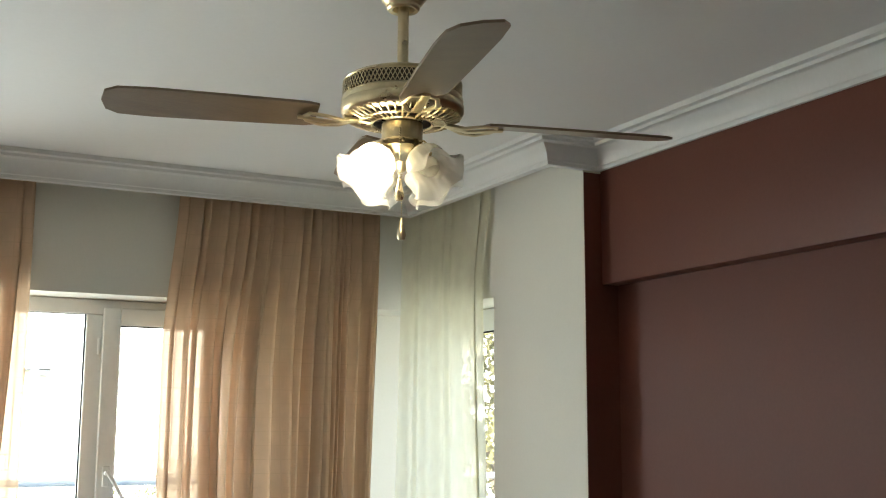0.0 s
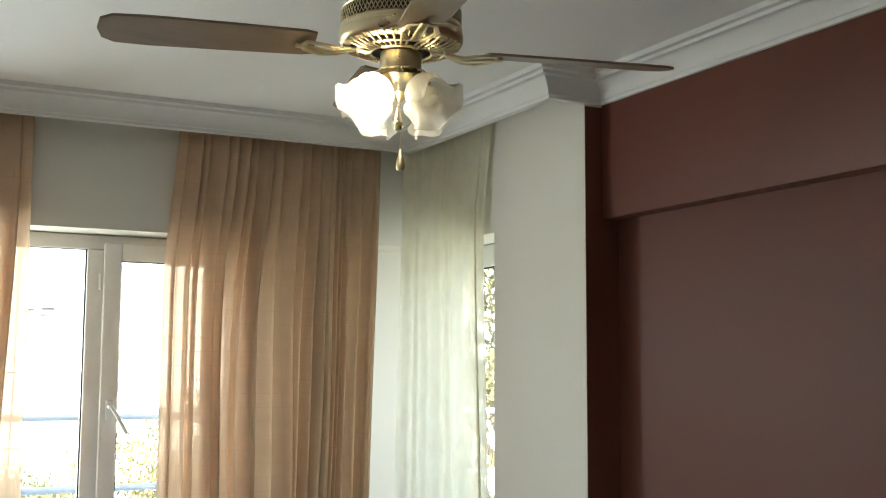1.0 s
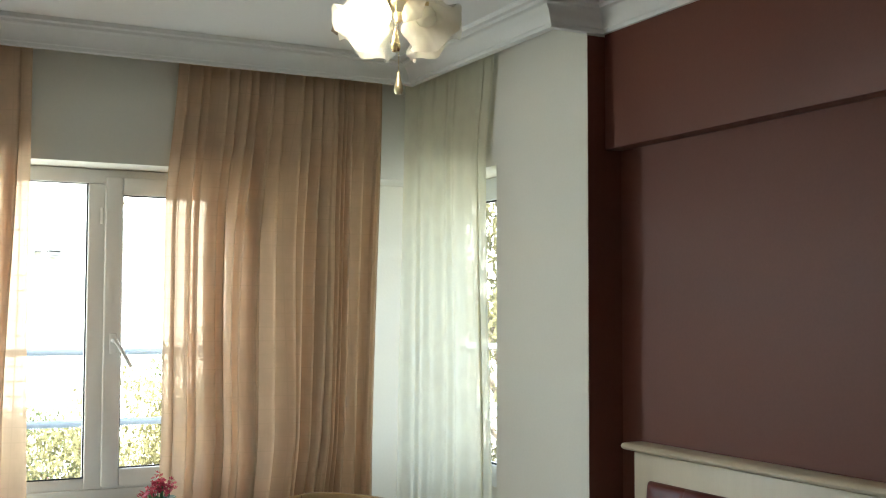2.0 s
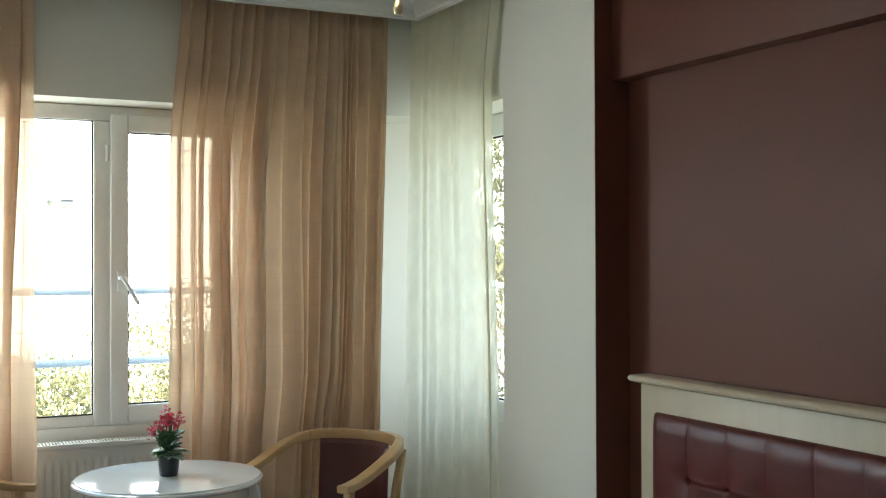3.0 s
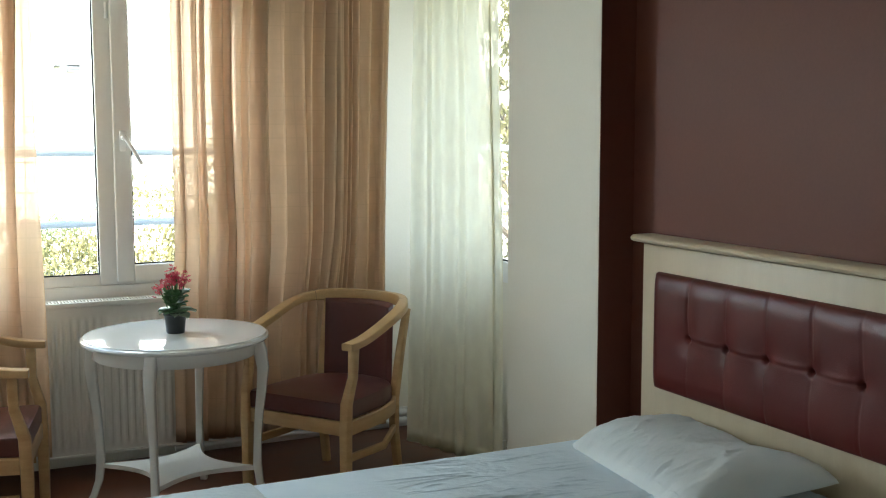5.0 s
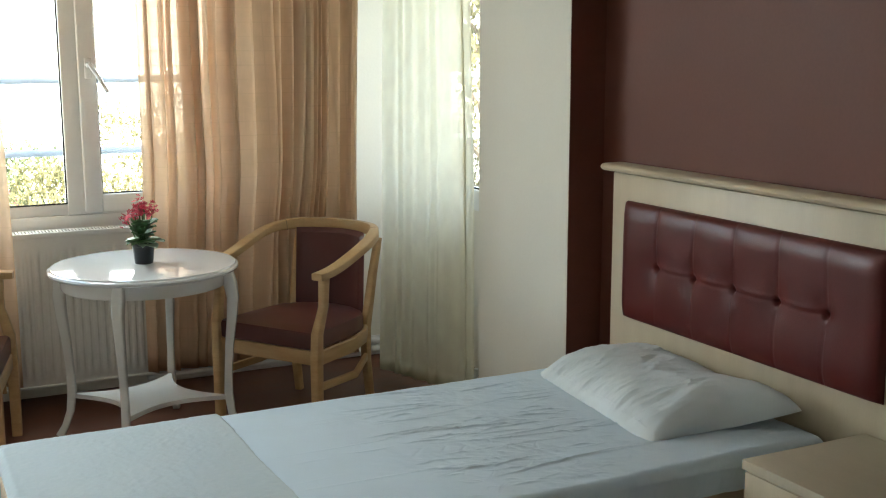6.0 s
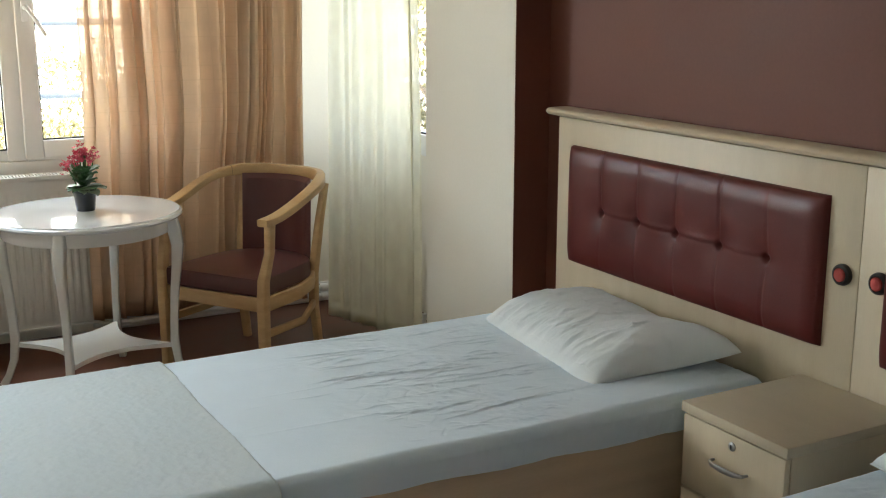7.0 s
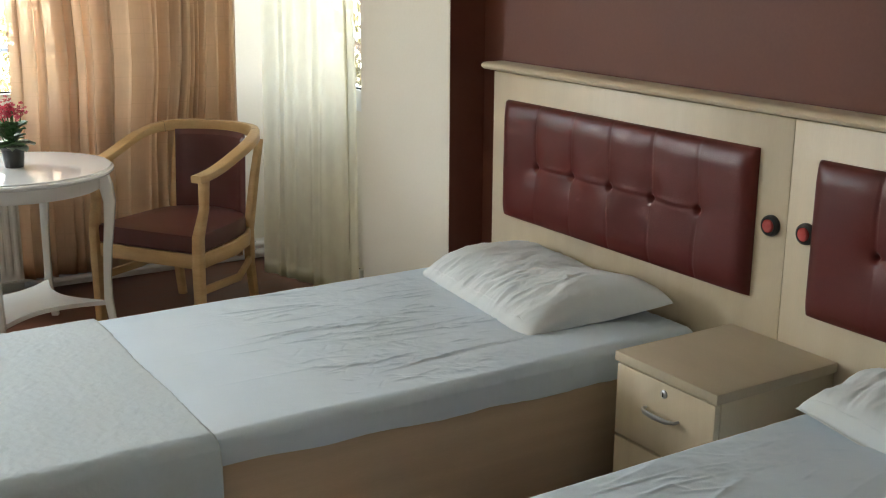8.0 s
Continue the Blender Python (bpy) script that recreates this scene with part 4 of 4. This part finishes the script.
def call_button(y, z):
    b = thing("call_button", "round red call button in a black ring", "button", HEAD, y, z, group="call buttons")
    m = pose(0, 0, 0, 0, -90, 0)
    part("ring", lathe([(0.0, 0.0), (0.029, 0.0), (0.030, 0.006), (0.028, 0.014), (0.022, 0.018), (0.019, 0.015), (0.0, 0.015)], 32, m=m), BLACK, b)
    part("cap", lathe([(0.0185, 0.014), (0.0185, 0.019), (0.015, 0.0225), (0.0, 0.0235)], 28, m=m), RED, b, "red push cap")


call_button(2.041, 0.811)
call_button(1.920, 0.813)


# ---------------------------------------------------------------- beds
def crease_field(seed, spots):
    """Soft creases in cloth: lines with a place, a direction, a length, a height and a width."""
    rnd = random.Random(seed)
    lines = []
    for n, x0, x1, y0, y1, d0, d1, l0, l1, amp in spots:
        for _ in range(n):
            lines.append((rnd.uniform(x0, x1), rnd.uniform(y0, y1), radians(rnd.uniform(d0, d1)), rnd.uniform(l0, l1),
                          amp * rnd.uniform(0.4, 1.0), rnd.uniform(0.0030, 0.0048), rnd.uniform(-2.5, 2.5)))

    def field(x, y):
        h = 0.0
        for cx, cy, a, ln, amp, w, bend in lines:
            dx, dy = x - cx, y - cy
            if abs(dx) > ln or abs(dy) > ln:
                continue
            c, s = math.cos(a), math.sin(a)
            t, q = (dx * c + dy * s) / ln, -dx * s + dy * c
            if abs(t) >= 1:
                continue
            q -= bend * 0.01 * t * t
            h += amp * math.exp(-(q / w) ** 2) * (1 - t * t) ** 2
        return h
    return field


def crumple(x, y, seed, size):
    """Crumpled cloth: sharp little ridges at three sizes."""
    h = 0.0
    for k, amp in ((1.0, 1.0), (2.1, 0.55), (4.3, 0.28)):
        h += amp * (0.5 - abs(noise.noise(Vector((x * k / size + 3.7 * k, y * k / size, seed * 1.3 + k)))))
    return h


def bed(y0, y1, label):
    b = thing("bed", label, "bed", FOOT, y0, 0, group="beds")
    w = y1 - y0
    ln = HEAD - 0.012 - FOOT
    part("side_panel", block(0.02, ln, 0.028, 0.050, 0.03, 0.384, bevel=0.002), BASEWOOD, b)
    part("side_panel", block(0.02, ln, w - 0.050, w - 0.028, 0.03, 0.384, bevel=0.002), BASEWOOD, b)
    part("foot_panel", block(0.0, 0.02, 0.028, w - 0.028, 0.03, 0.384, bevel=0.002), BASEWOOD, b)
    part("slat_deck", block(0.02, ln, 0.05, w - 0.05, 0.27, 0.30), BASEWOOD, b)
    for px in (0.06, ln - 0.06):
        for py in (0.08, w - 0.08):
            part("foot", block(px - 0.03, px + 0.03, py - 0.02, py + 0.02, 0, 0.03), BLACK, b)
    part("mattress", block(0.024, ln - 0.03, 0.054, w - 0.054, 0.30, 0.449, bevel=0.02, seg=3), SHEET, b, "thick white mattress")
    return b


def fitted_sheet(x0, x1, y0, y1, top, seed, creases, fine=270):
    """Cotton sheet pulled over the mattress: rounded edges, hanging sides with an uneven hem, creases on top."""
    field = crease_field(seed, creases)
    def rough(x, y):
        e = smoothstep(1.35, 1.95, x)
        m = 0.35 + 0.65 * smoothstep(-0.1, 0.35, noise.noise(Vector((x * 3, y * 4, seed))))
        return 0.0045 * e * m * (crumple(x * 0.7 + y * 0.25, y, seed, 0.065) - 0.5)

    ns, nt, nx = 9, fine, int(fine * 1.9)
    w = y1 - y0

    def fn(u, v):
        x = x0 + (x1 - x0) * u
        hem = 0.382 - 0.022 * smoothstep(0.25, 0.85, u) + 0.006 * noise.noise(Vector((u * 13, seed, 0)))
        k = v * (2 * ns + nt)
        n1 = noise.noise(Vector((x * 2.1, v * 3, seed + 4.0)))
        ends = min(u * (x1 - x0), (1 - u) * (x1 - x0))
        drop = 0.03 * (1 - math.sqrt(max(0.0, 1 - (1 - min(1.0, ends / 0.03)) ** 2)))
        r = 0.026
        if k <= ns:
            s = k / ns
            z = hem + (top - r - hem) * s
            y = y0 + 0.004 * n1 - 0.007 * crumple(x, z * 0.5, seed, 0.09) * smoothstep(0.3, 0.7, u) + 0.007 * noise.noise(Vector((x * 6, z * 5, seed))) + 0.006 * (1 - s)
            return Vector((x, y, z - drop * s))
        if k >= ns + nt:
            s = (2 * ns + nt - k) / ns
            z = hem + (top - r - hem) * s
            y = y1 + 0.006 * noise.noise(Vector((x * 6, z * 5, seed + 2)))
            return Vector((x, y, z - drop * s))
        t = (k - ns) / nt
        y = y0 + w * t
        e = min(y - y0, y1 - y)
        q = min(1.0, e / r)
        z = top - r + r * math.sqrt(max(0.0, 1 - (1 - q) ** 2))
        soft = 0.004 * noise.noise(Vector((x * 2.3, y * 2.3, seed)))
        return Vector((x, y, z + soft * q + (field(x, y) + rough(x, y)) * q - drop))
    ob = finish("fitted_sheet", sheet_grid(fn, nx, 2 * ns + nt), SHEET, sharp=179)
    return tagged(ob, "creased white cotton sheet pulled over the mattress", "bed sheet")


def pillow(x, y, z, lx, ly, h, turn, seed, tilt=0.0, tip=(1, -1, 0.0, 0.0)):
    """A filled pillow: blunt and full at its ends, falling towards a flat sewn flap in front, ruffled along the back seam.
    tip names a corner by the signs of its two sides, how far it is drawn out and how far it stands off the bed."""
    n = 210
    bm = bmesh.new()
    rows = {}

    def folds(px, py):
        """Creases that run up from the front seam and fan out, sharper below."""
        bend = py + 0.10 * px + 0.02 * noise.noise(Vector((px * 7, py * 7, seed)))
        r = 0.0
        for k, amp in ((17.0, 1.0), (31.0, 0.55), (58.0, 0.22)):
            r += amp * (0.5 - abs(noise.noise(Vector((bend * k, px * k * 0.22, seed + k)))) * 1.6)
        return r

    for side in (1, -1):
        for i in range(n + 1):
            for j in range(n + 1):
                a, b = 2 * i / n - 1, 2 * j / n - 1
                rim = max(abs(a), abs(b)) > 0.9999
                if side == -1 and rim:
                    rows[(side, i, j)] = rows[(1, i, j)]
                    continue
                pull = 0.06 * b ** 6 * (1 if a < 0 else 0.25)
                px = a * lx / 2 * (1 - 0.03 * (1 - b * b) * abs(a) - pull)
                py = b * ly / 2 * (1 - 0.05 * (1 - a * a) * abs(b) - 0.03 * a ** 6)
                c = 2 * (a + 0.94) / 1.94 - 1          # inside the flap
                peak = 0.22
                q = (c - peak) / ((1 - peak) if c > peak else (1 + peak))
                across = max(0.0, 1 - abs(q) ** 2.1) ** 0.60 if c > -1 else 0.0
                ends = max(0.0, 1 - abs(b) ** 7.0) ** (0.30 + 0.25 * abs(q))
                f = across * ends
                pz = h * f * (0.88 if side == 1 else -0.12) * (1 - 0.10 * b)
                pz += 0.004 * side * smoothstep(0.1, 0.9, a * tip[0]) * smoothstep(0.35, 0.9, b * tip[1]) * (1 - max(abs(a), abs(b)) ** 14) * (tip[2] > 0.05)
                if side == 1:
                    soft = smoothstep(0.12, 0.55, f)
                    low = 0.30 + 0.70 * smoothstep(0.45, -0.35, c)
                    lee = 0.35 + 0.65 * smoothstep(-0.95, -0.6, b)
                    pz += 0.012 * soft * low * lee * folds(px, py)
                    pz += 0.010 * soft * lee * (crumple(px * 0.7 + py * 0.4, py - px * 0.4, seed + 5, 0.10) - 0.5)
                    pz += 0.016 * noise.noise(Vector((px * 5, py * 5, seed))) * f
                    if c <= -0.88:
                        pz += 0.004 * (0.4 + 1.4 * noise.noise(Vector((px * 10, py * 16, seed + 2)))) * (1 if not rim else 0.3)
                    if a > 0.86:
                        pz += 0.020 * smoothstep(0.86, 1.0, a) * (0.7 + 1.3 * noise.noise(Vector((px * 9, py * 22, seed + 7)))) * (1 - b ** 8)
                near = smoothstep(0.1, 1.0, a * tip[0]) * smoothstep(0.35, 1.0, b * tip[1])
                py += tip[1] * tip[2] * near
                rows[(side, i, j)] = bm.verts.new((px, py, pz + 0.006 + (0.12 * h - 0.006) * smoothstep(-1.0, -0.7, c) + tip[3] * near))
        for i in range(n):
            for j in range(n):
                bm.faces.new([rows[(side, i + p, j + q)] for p, q in ((0, 0), (1, 0), (1, 1), (0, 1))])
    ob = finish("pillow", bm, PILLOWCASE, sharp=179)
    ob.matrix_world = pose(x, y, z, 0, tilt, turn)
    return tagged(ob, "plump white cotton pillow with creases", "pillow")


TOP = 0.463
bed(2.250, 3.242, "single bed with a wood-laminate base and white mattress")
fitted_sheet(0.615, 2.715, 2.255, 3.237, TOP, 7, [
    (44, 1.62, 2.25, 2.34, 3.05, 158, 196, 0.04, 0.14, 0.0042), (50, 1.6, 2.25, 2.32, 2.9, 140, 200, 0.015, 0.05, 0.0026),
    (8, 1.15, 1.7, 2.4, 3.2, 174, 188, 0.04, 0.14, 0.0016), (16, 1.7, 2.2, 2.9, 3.2, 166, 188, 0.08, 0.22, 0.0040),
    (14, 1.62, 2.15, 2.34, 2.7, 205, 245, 0.02, 0.06, 0.0026), (7, 1.75, 2.2, 2.42, 2.9, 168, 186, 0.22, 0.40, 0.0048),
    (1, 1.5, 1.5, 2.54, 2.54, 178.5, 178.5, 0.7, 0.7, 0.0013), (1, 1.5, 1.5, 2.80, 2.80, 179, 179, 0.7, 0.7, 0.0013), (1, 1.4, 1.4, 3.04, 3.04, 180, 180, 0.6, 0.6, 0.0013)], fine=330)
pillow(2.492, 2.790, TOP - 0.004, 0.49, 0.77, 0.112, -6.5, 21, tilt=-3, tip=(1, -1, 0.072, 0.040))


def blanket(x0, x1, y0, y1, top, drop_near, drop_far, seed):
    """A folded cream blanket laid over the foot of the bed, hanging down its sides."""
    def fn(u, v, lift=0.0):
        x = x0 + (x1 - x0) * u
        w = y1 - y0
        total = drop_near + w + drop_far
        s = v * total
        r = 0.04
        n1 = noise.noise(Vector((x * 3, s * 3, seed)))
        edge = 0.005 * noise.noise(Vector((s * 4, 2.0, seed))) * smoothstep(0.8, 1.0, u)
        if s < drop_near:
            d = drop_near - s
            flare_out = 0.010 + 0.012 * n1 * min(1, d * 6)
            p = Vector((x + edge, y0 - flare_out - lift, top - r * 0.6 - d))
            if d < r:
                q = 1 - d / r
                p.y += 0.006 * q
        elif s > drop_near + w:
            d = s - drop_near - w
            p = Vector((x + edge, y1 + 0.012 + 0.01 * n1 + lift, top - r * 0.6 - d))
        else:
            y = y0 + (s - drop_near)
            e = min(y - y0, y1 - y)
            q = min(1.0, e / r)
            z = top - r * 0.6 + 0.6 * r * math.sqrt(max(0.0, 1 - (1 - q) ** 2))
            z += 0.005 * n1 + 0.0014 * smoothstep(-0.2, 0.4, noise.noise(Vector((x * 7, y * 7, seed + 3)))) * (crumple(x, y * 1.4, seed, 0.045) - 0.5) + 0.0009 * noise.noise(Vector((x * 34, y * 22, seed))) + 0.0012 * noise.noise(Vector((x * 60, y * 60, seed)))
            p = Vector((x + edge, y, z + lift))
        p.z -= 0.006 * smoothstep(0.985, 1.0, u)
        if u < 0.03:
            p.z -= 0.02 * (1 - u / 0.03)
        return p
    bm = sheet_grid(fn, 150, 330)
    ob = finish("blanket", bm, BLANKET)
    mod = ob.modifiers.new("thickness", "SOLIDIFY")
    mod.thickness, mod.offset = 0.0025, -1
    return tagged(ob, "cream woven blanket folded over the foot of the bed", "blanket")


blanket(0.59, 1.228, 2.242, 3.255, TOP + 0.006, 0.30, 0.26, 5)
bed(0.672, 1.67, "second single bed with a wood-laminate base and white mattress")
fitted_sheet(0.615, 2.715, 0.677, 1.665, TOP, 17, [(40, 1.6, 2.4, 0.8, 1.62, 166, 196, 0.06, 0.22, 0.0036), (22, 1.9, 2.4, 1.1, 1.62, 110, 170, 0.04, 0.13, 0.0032)], fine=250)
pillow(2.595, 1.250, TOP - 0.002, 0.31, 0.80, 0.125, 2, 31, tilt=-4, tip=(-1, 1, 0.012, 0.030))


# ---------------------------------------------------------------- nightstand
def nightstand(x0, x1, y0, y1, h):
    n = thing("nightstand", "maple-laminate nightstand with two drawers between the beds", "nightstand", x0, (y0 + y1) / 2, 0)
    w, d = (y1 - y0) / 2, x1 - x0
    part("top", block(0, d, -w, w, h - 0.028, h, bevel=0.0025), MAPLE, n)
    for s in (-1, 1):
        part("side_panel", block(0.027, d - 0.002, s * (w - 0.018) - 0.009, s * (w - 0.018) + 0.009, 0.0, h - 0.029, bevel=0.0015), MAPLE_V, n)
    part("back_panel", block(d - 0.014, d - 0.004, -w + 0.028, w - 0.028, 0.02, h - 0.029), MAPLE_V, n)
    part("plinth", block(0.05, 0.066, -w + 0.028, w - 0.028, 0.0, 0.055), MAPLE_V, n)
    for z0, z1 in ((0.060, 0.256), (0.263, h - 0.033)):
        dr = part("drawer", block(0.004, 0.022, -w + 0.008, w - 0.008, z0, z1, bevel=0.002), MAPLE_V, n)
        hz = (z0 + z1) / 2 + 0.015
        bow = [(0.004, -0.060, hz), (-0.012, -0.058, hz), (-0.024, -0.040, hz), (-0.028, 0.0, hz), (-0.024, 0.040, hz), (-0.012, 0.058, hz), (0.004, 0.060, hz)]
        part("handle", sweep(bow, [oval(0.007, 0.007, 10, 2), oval(0.008, 0.010, 10, 2), oval(0.008, 0.014, 10), oval(0.008, 0.016, 10), oval(0.008, 0.014, 10), oval(0.008, 0.010, 10, 2), oval(0.007, 0.007, 10, 2)]),
             CHROME, dr, "bowed steel handle")
        if z0 > 0.1:
            lock = part("lock", lathe([(0.0, 0.0), (0.0115, 0.0), (0.0115, 0.003), (0.008, 0.005), (0.0, 0.005)], 24, m=pose(0.004, -0.003, h - 0.062, 0, -90, 0)), CHROME, dr, "round steel lock")
            part("keyhole", block(-0.0024, -0.0008, -0.0045, -0.0015, h - 0.068, h - 0.056), BLACK, dr)
    return n


nightstand(2.315, 2.752, 1.781, 2.157, 0.497)


# ---------------------------------------------------------------- outside
structure("ground", block(-400, 400, 5.6, 800, -3.4, -3.0), GRASS, "sunlit garden ground")
rl = thing("balcony_rail", "grey-blue metal railing outside the windows", "railing", 0, 6.09, 0)
for z in (1.402, 1.033, 0.65):
    part("bar", tube((-4, 0, z), (4.05, 0, z), 0.019), ALU, rl)
    part("bar", tube((4.05, 0, z), (4.05, -7, z), 0.019), ALU, rl)
for px, py in ((-2.2, 0), (4.05, 0), (4.05, -2.6)):
    part("post", tube((px, py, -0.1), (px, py, 1.40), 0.02), ALU, rl)
structure("balcony_floor", block(-4.2, 4.3, 5.45, 6.25, -0.3, -0.1), FACADE, "pale concrete balcony floor")


def leaves(bm, rnd, centre, radii, n, size, holes=0.0, mat=0):
    for _ in range(n):
        v = Vector((rnd.gauss(0, 1), rnd.gauss(0, 1), rnd.gauss(0, 1))).normalized() * rnd.uniform(0.35, 1.0) ** 0.5
        if noise.noise(v * 2.2 + Vector(centre)) < holes:
            continue
        c = Vector(centre) + Vector((v.x * radii[0], v.y * radii[1], v.z * radii[2]))
        q = Euler((rnd.uniform(0, 6), rnd.uniform(0, 6), rnd.uniform(0, 6))).to_matrix()
        s = size * rnd.uniform(0.6, 1.3)
        f = bm.faces.new([bm.verts.new(c + q @ Vector(p)) for p in ((-s, 0, 0), (0, -0.35 * s, 0.1 * s), (s, 0, 0), (0, 0.35 * s, 0.1 * s))])
        f.material_index = mat


def shrub(x, y, top, r, seed, flower):
    rnd = random.Random(seed)
    s = thing("garden_shrub", "sunlit flowering garden shrub seen through the window" if flower else "sunlit green garden shrub seen through the window", "shrub", x, y, -3.0)
    h = top + 3.0
    st = bmesh.new()
    for k in range(5):
        a = rnd.uniform(0, 6.28)
        sweep([(0, 0, 0), (0.3 * r * math.cos(a), 0.3 * r * math.sin(a), h * 0.4), (0.6 * r * math.cos(a), 0.6 * r * math.sin(a), h * 0.75)], [oval(0.09, 0.09, 6, 2), oval(0.06, 0.06, 6, 2), oval(0.02, 0.02, 6, 2)], st)
    part("stems", st, BARK, s)
    cr = bmesh.new()
    for k in range(9):
        c = (rnd.uniform(-0.6, 0.6) * r, rnd.uniform(-0.5, 0.5) * r, h * rnd.uniform(0.45, 0.86))
        leaves(cr, rnd, c, (r * 0.5, r * 0.5, h * 0.16), 2800, 0.034, -0.3)
    part("crown", cr, GREENLEAF if flower else OLEANDER, s)
    if flower:
        fb = bmesh.new()
        for k in range(12):
            c = (rnd.uniform(-0.8, 0.8) * r, -r * rnd.uniform(0.2, 0.7), h * rnd.uniform(0.6, 0.95))
            leaves(fb, rnd, c, (0.16, 0.12, 0.12), 40, 0.05)
        tagged(part("flowers", fb, BLOSSOM, s), "pink blossom clusters", kind="stuff")


for k, (x, y, top, r) in enumerate(((1.9, 11.0, 0.72, 1.2), (3.05, 12.0, 1.15, 1.2), (4.6, 13.0, 1.35, 1.4), (1.2, 12.0, 0.9, 1.2), (6.3, 13.0, 0.9, 1.3), (8.5, 12.0, 1.2, 1.5))):
    shrub(x, y, top, r, 40 + k, k in (2, 3))


def tree(x, y, h, r, seed):
    rnd = random.Random(seed)
    t = thing("garden_tree", "tall sunlit yellow-green garden tree", "tree", x, y, -3.0)
    tr = bmesh.new()
    sweep([(0, 0, 0), (0.1, 0, h * 0.3), (0.0, 0.1, h * 0.55), (0.05, 0, h * 0.8)], [oval(0.36, 0.36, 10, 2), oval(0.26, 0.26, 10, 2), oval(0.18, 0.18, 10, 2), oval(0.05, 0.05, 10, 2)], tr)
    cr = bmesh.new()
    for k in range(16):
        a, q = rnd.uniform(0, 6.28), rnd.uniform(0.3, 1.0)
        tip = (r * q * math.cos(a), r * q * math.sin(a), h * rnd.uniform(0.42, 0.95))
        sweep([(0, 0, tip[2] * 0.7), (tip[0] * 0.5, tip[1] * 0.5, tip[2] * 0.88), tip], [oval(0.10, 0.10, 6, 2), oval(0.06, 0.06, 6, 2), oval(0.015, 0.015, 6, 2)], tr)
        leaves(cr, rnd, tip, (r * 0.42, r * 0.42, h * 0.09), 900, 0.06, -0.2)
    part("trunk", tr, BARK, t)
    part("crown", cr, OLEANDER, t)


tree(9.5, 13.0, 8.5, 2.2, 71)
tree(7.6, 10.0, 7.5, 1.8, 72)
tree(-0.45, 16.0, 7.0, 1.9, 73)
tree(6.6, 10.6, 8.0, 2.0, 74)

um = thing("parasol", "white canvas garden parasol", "parasol", 2.15, 14.6, -3.0)
part("pole", tube((0, 0, 0), (0, 0, 2.75), 0.025), ALU, um)
part("canopy", lathe([(0.0, 2.82), (0.1, 2.79), (0.75, 2.58), (1.35, 2.34), (1.35, 2.24), (1.33, 2.24), (0.7, 2.54), (0.0, 2.78)], 8), CANVAS, um, "white canvas canopy")

bd = thing("apartment_building", "white sunlit apartment building across the garden", "building", 6, 30, -3.0)
part("wall", block(-16, 16, 0, 9, 0, 13.5), FACADE, bd)
part("roof", block(-16.3, 16.3, -0.3, 9.3, 13.5, 13.8), FACADE, bd)
for kx in range(8):
    for kz in range(4):
        wx, wz_ = -14 + kx * 3.9 + 1.5, 1.0 + kz * 3.2
        w_ = part("window", block(wx, wx + 1.3, -0.04, 0.02, wz_, wz_ + 1.4), PVC, bd)
ac = thing("air_conditioner", "small grey air-conditioner box on the far facade", "air conditioner", 4.40, 29.9, 3.00)
part("case", block(-0.15, 0.15, -0.3, 0.1, -0.09, 0.07, bevel=0.02), AC_GREY, ac)
part("hood", block(-0.16, 0.16, -0.34, 0.1, 0.072, 0.10), POT, ac)
part("grille", block(-0.12, 0.12, -0.31, -0.302, -0.04, -0.015), POT, ac)
br = thing("wall_bracket", "small dark bracket on the far facade", "bracket", 4.02, 29.9, 3.00)
part("arm", block(-0.08, 0.10, -0.25, 0.1, 0.05, 0.09), POT, br)
part("brace", block(-0.10, -0.06, -0.05, 0.1, -0.10, 0.05), AC_GREY, br)
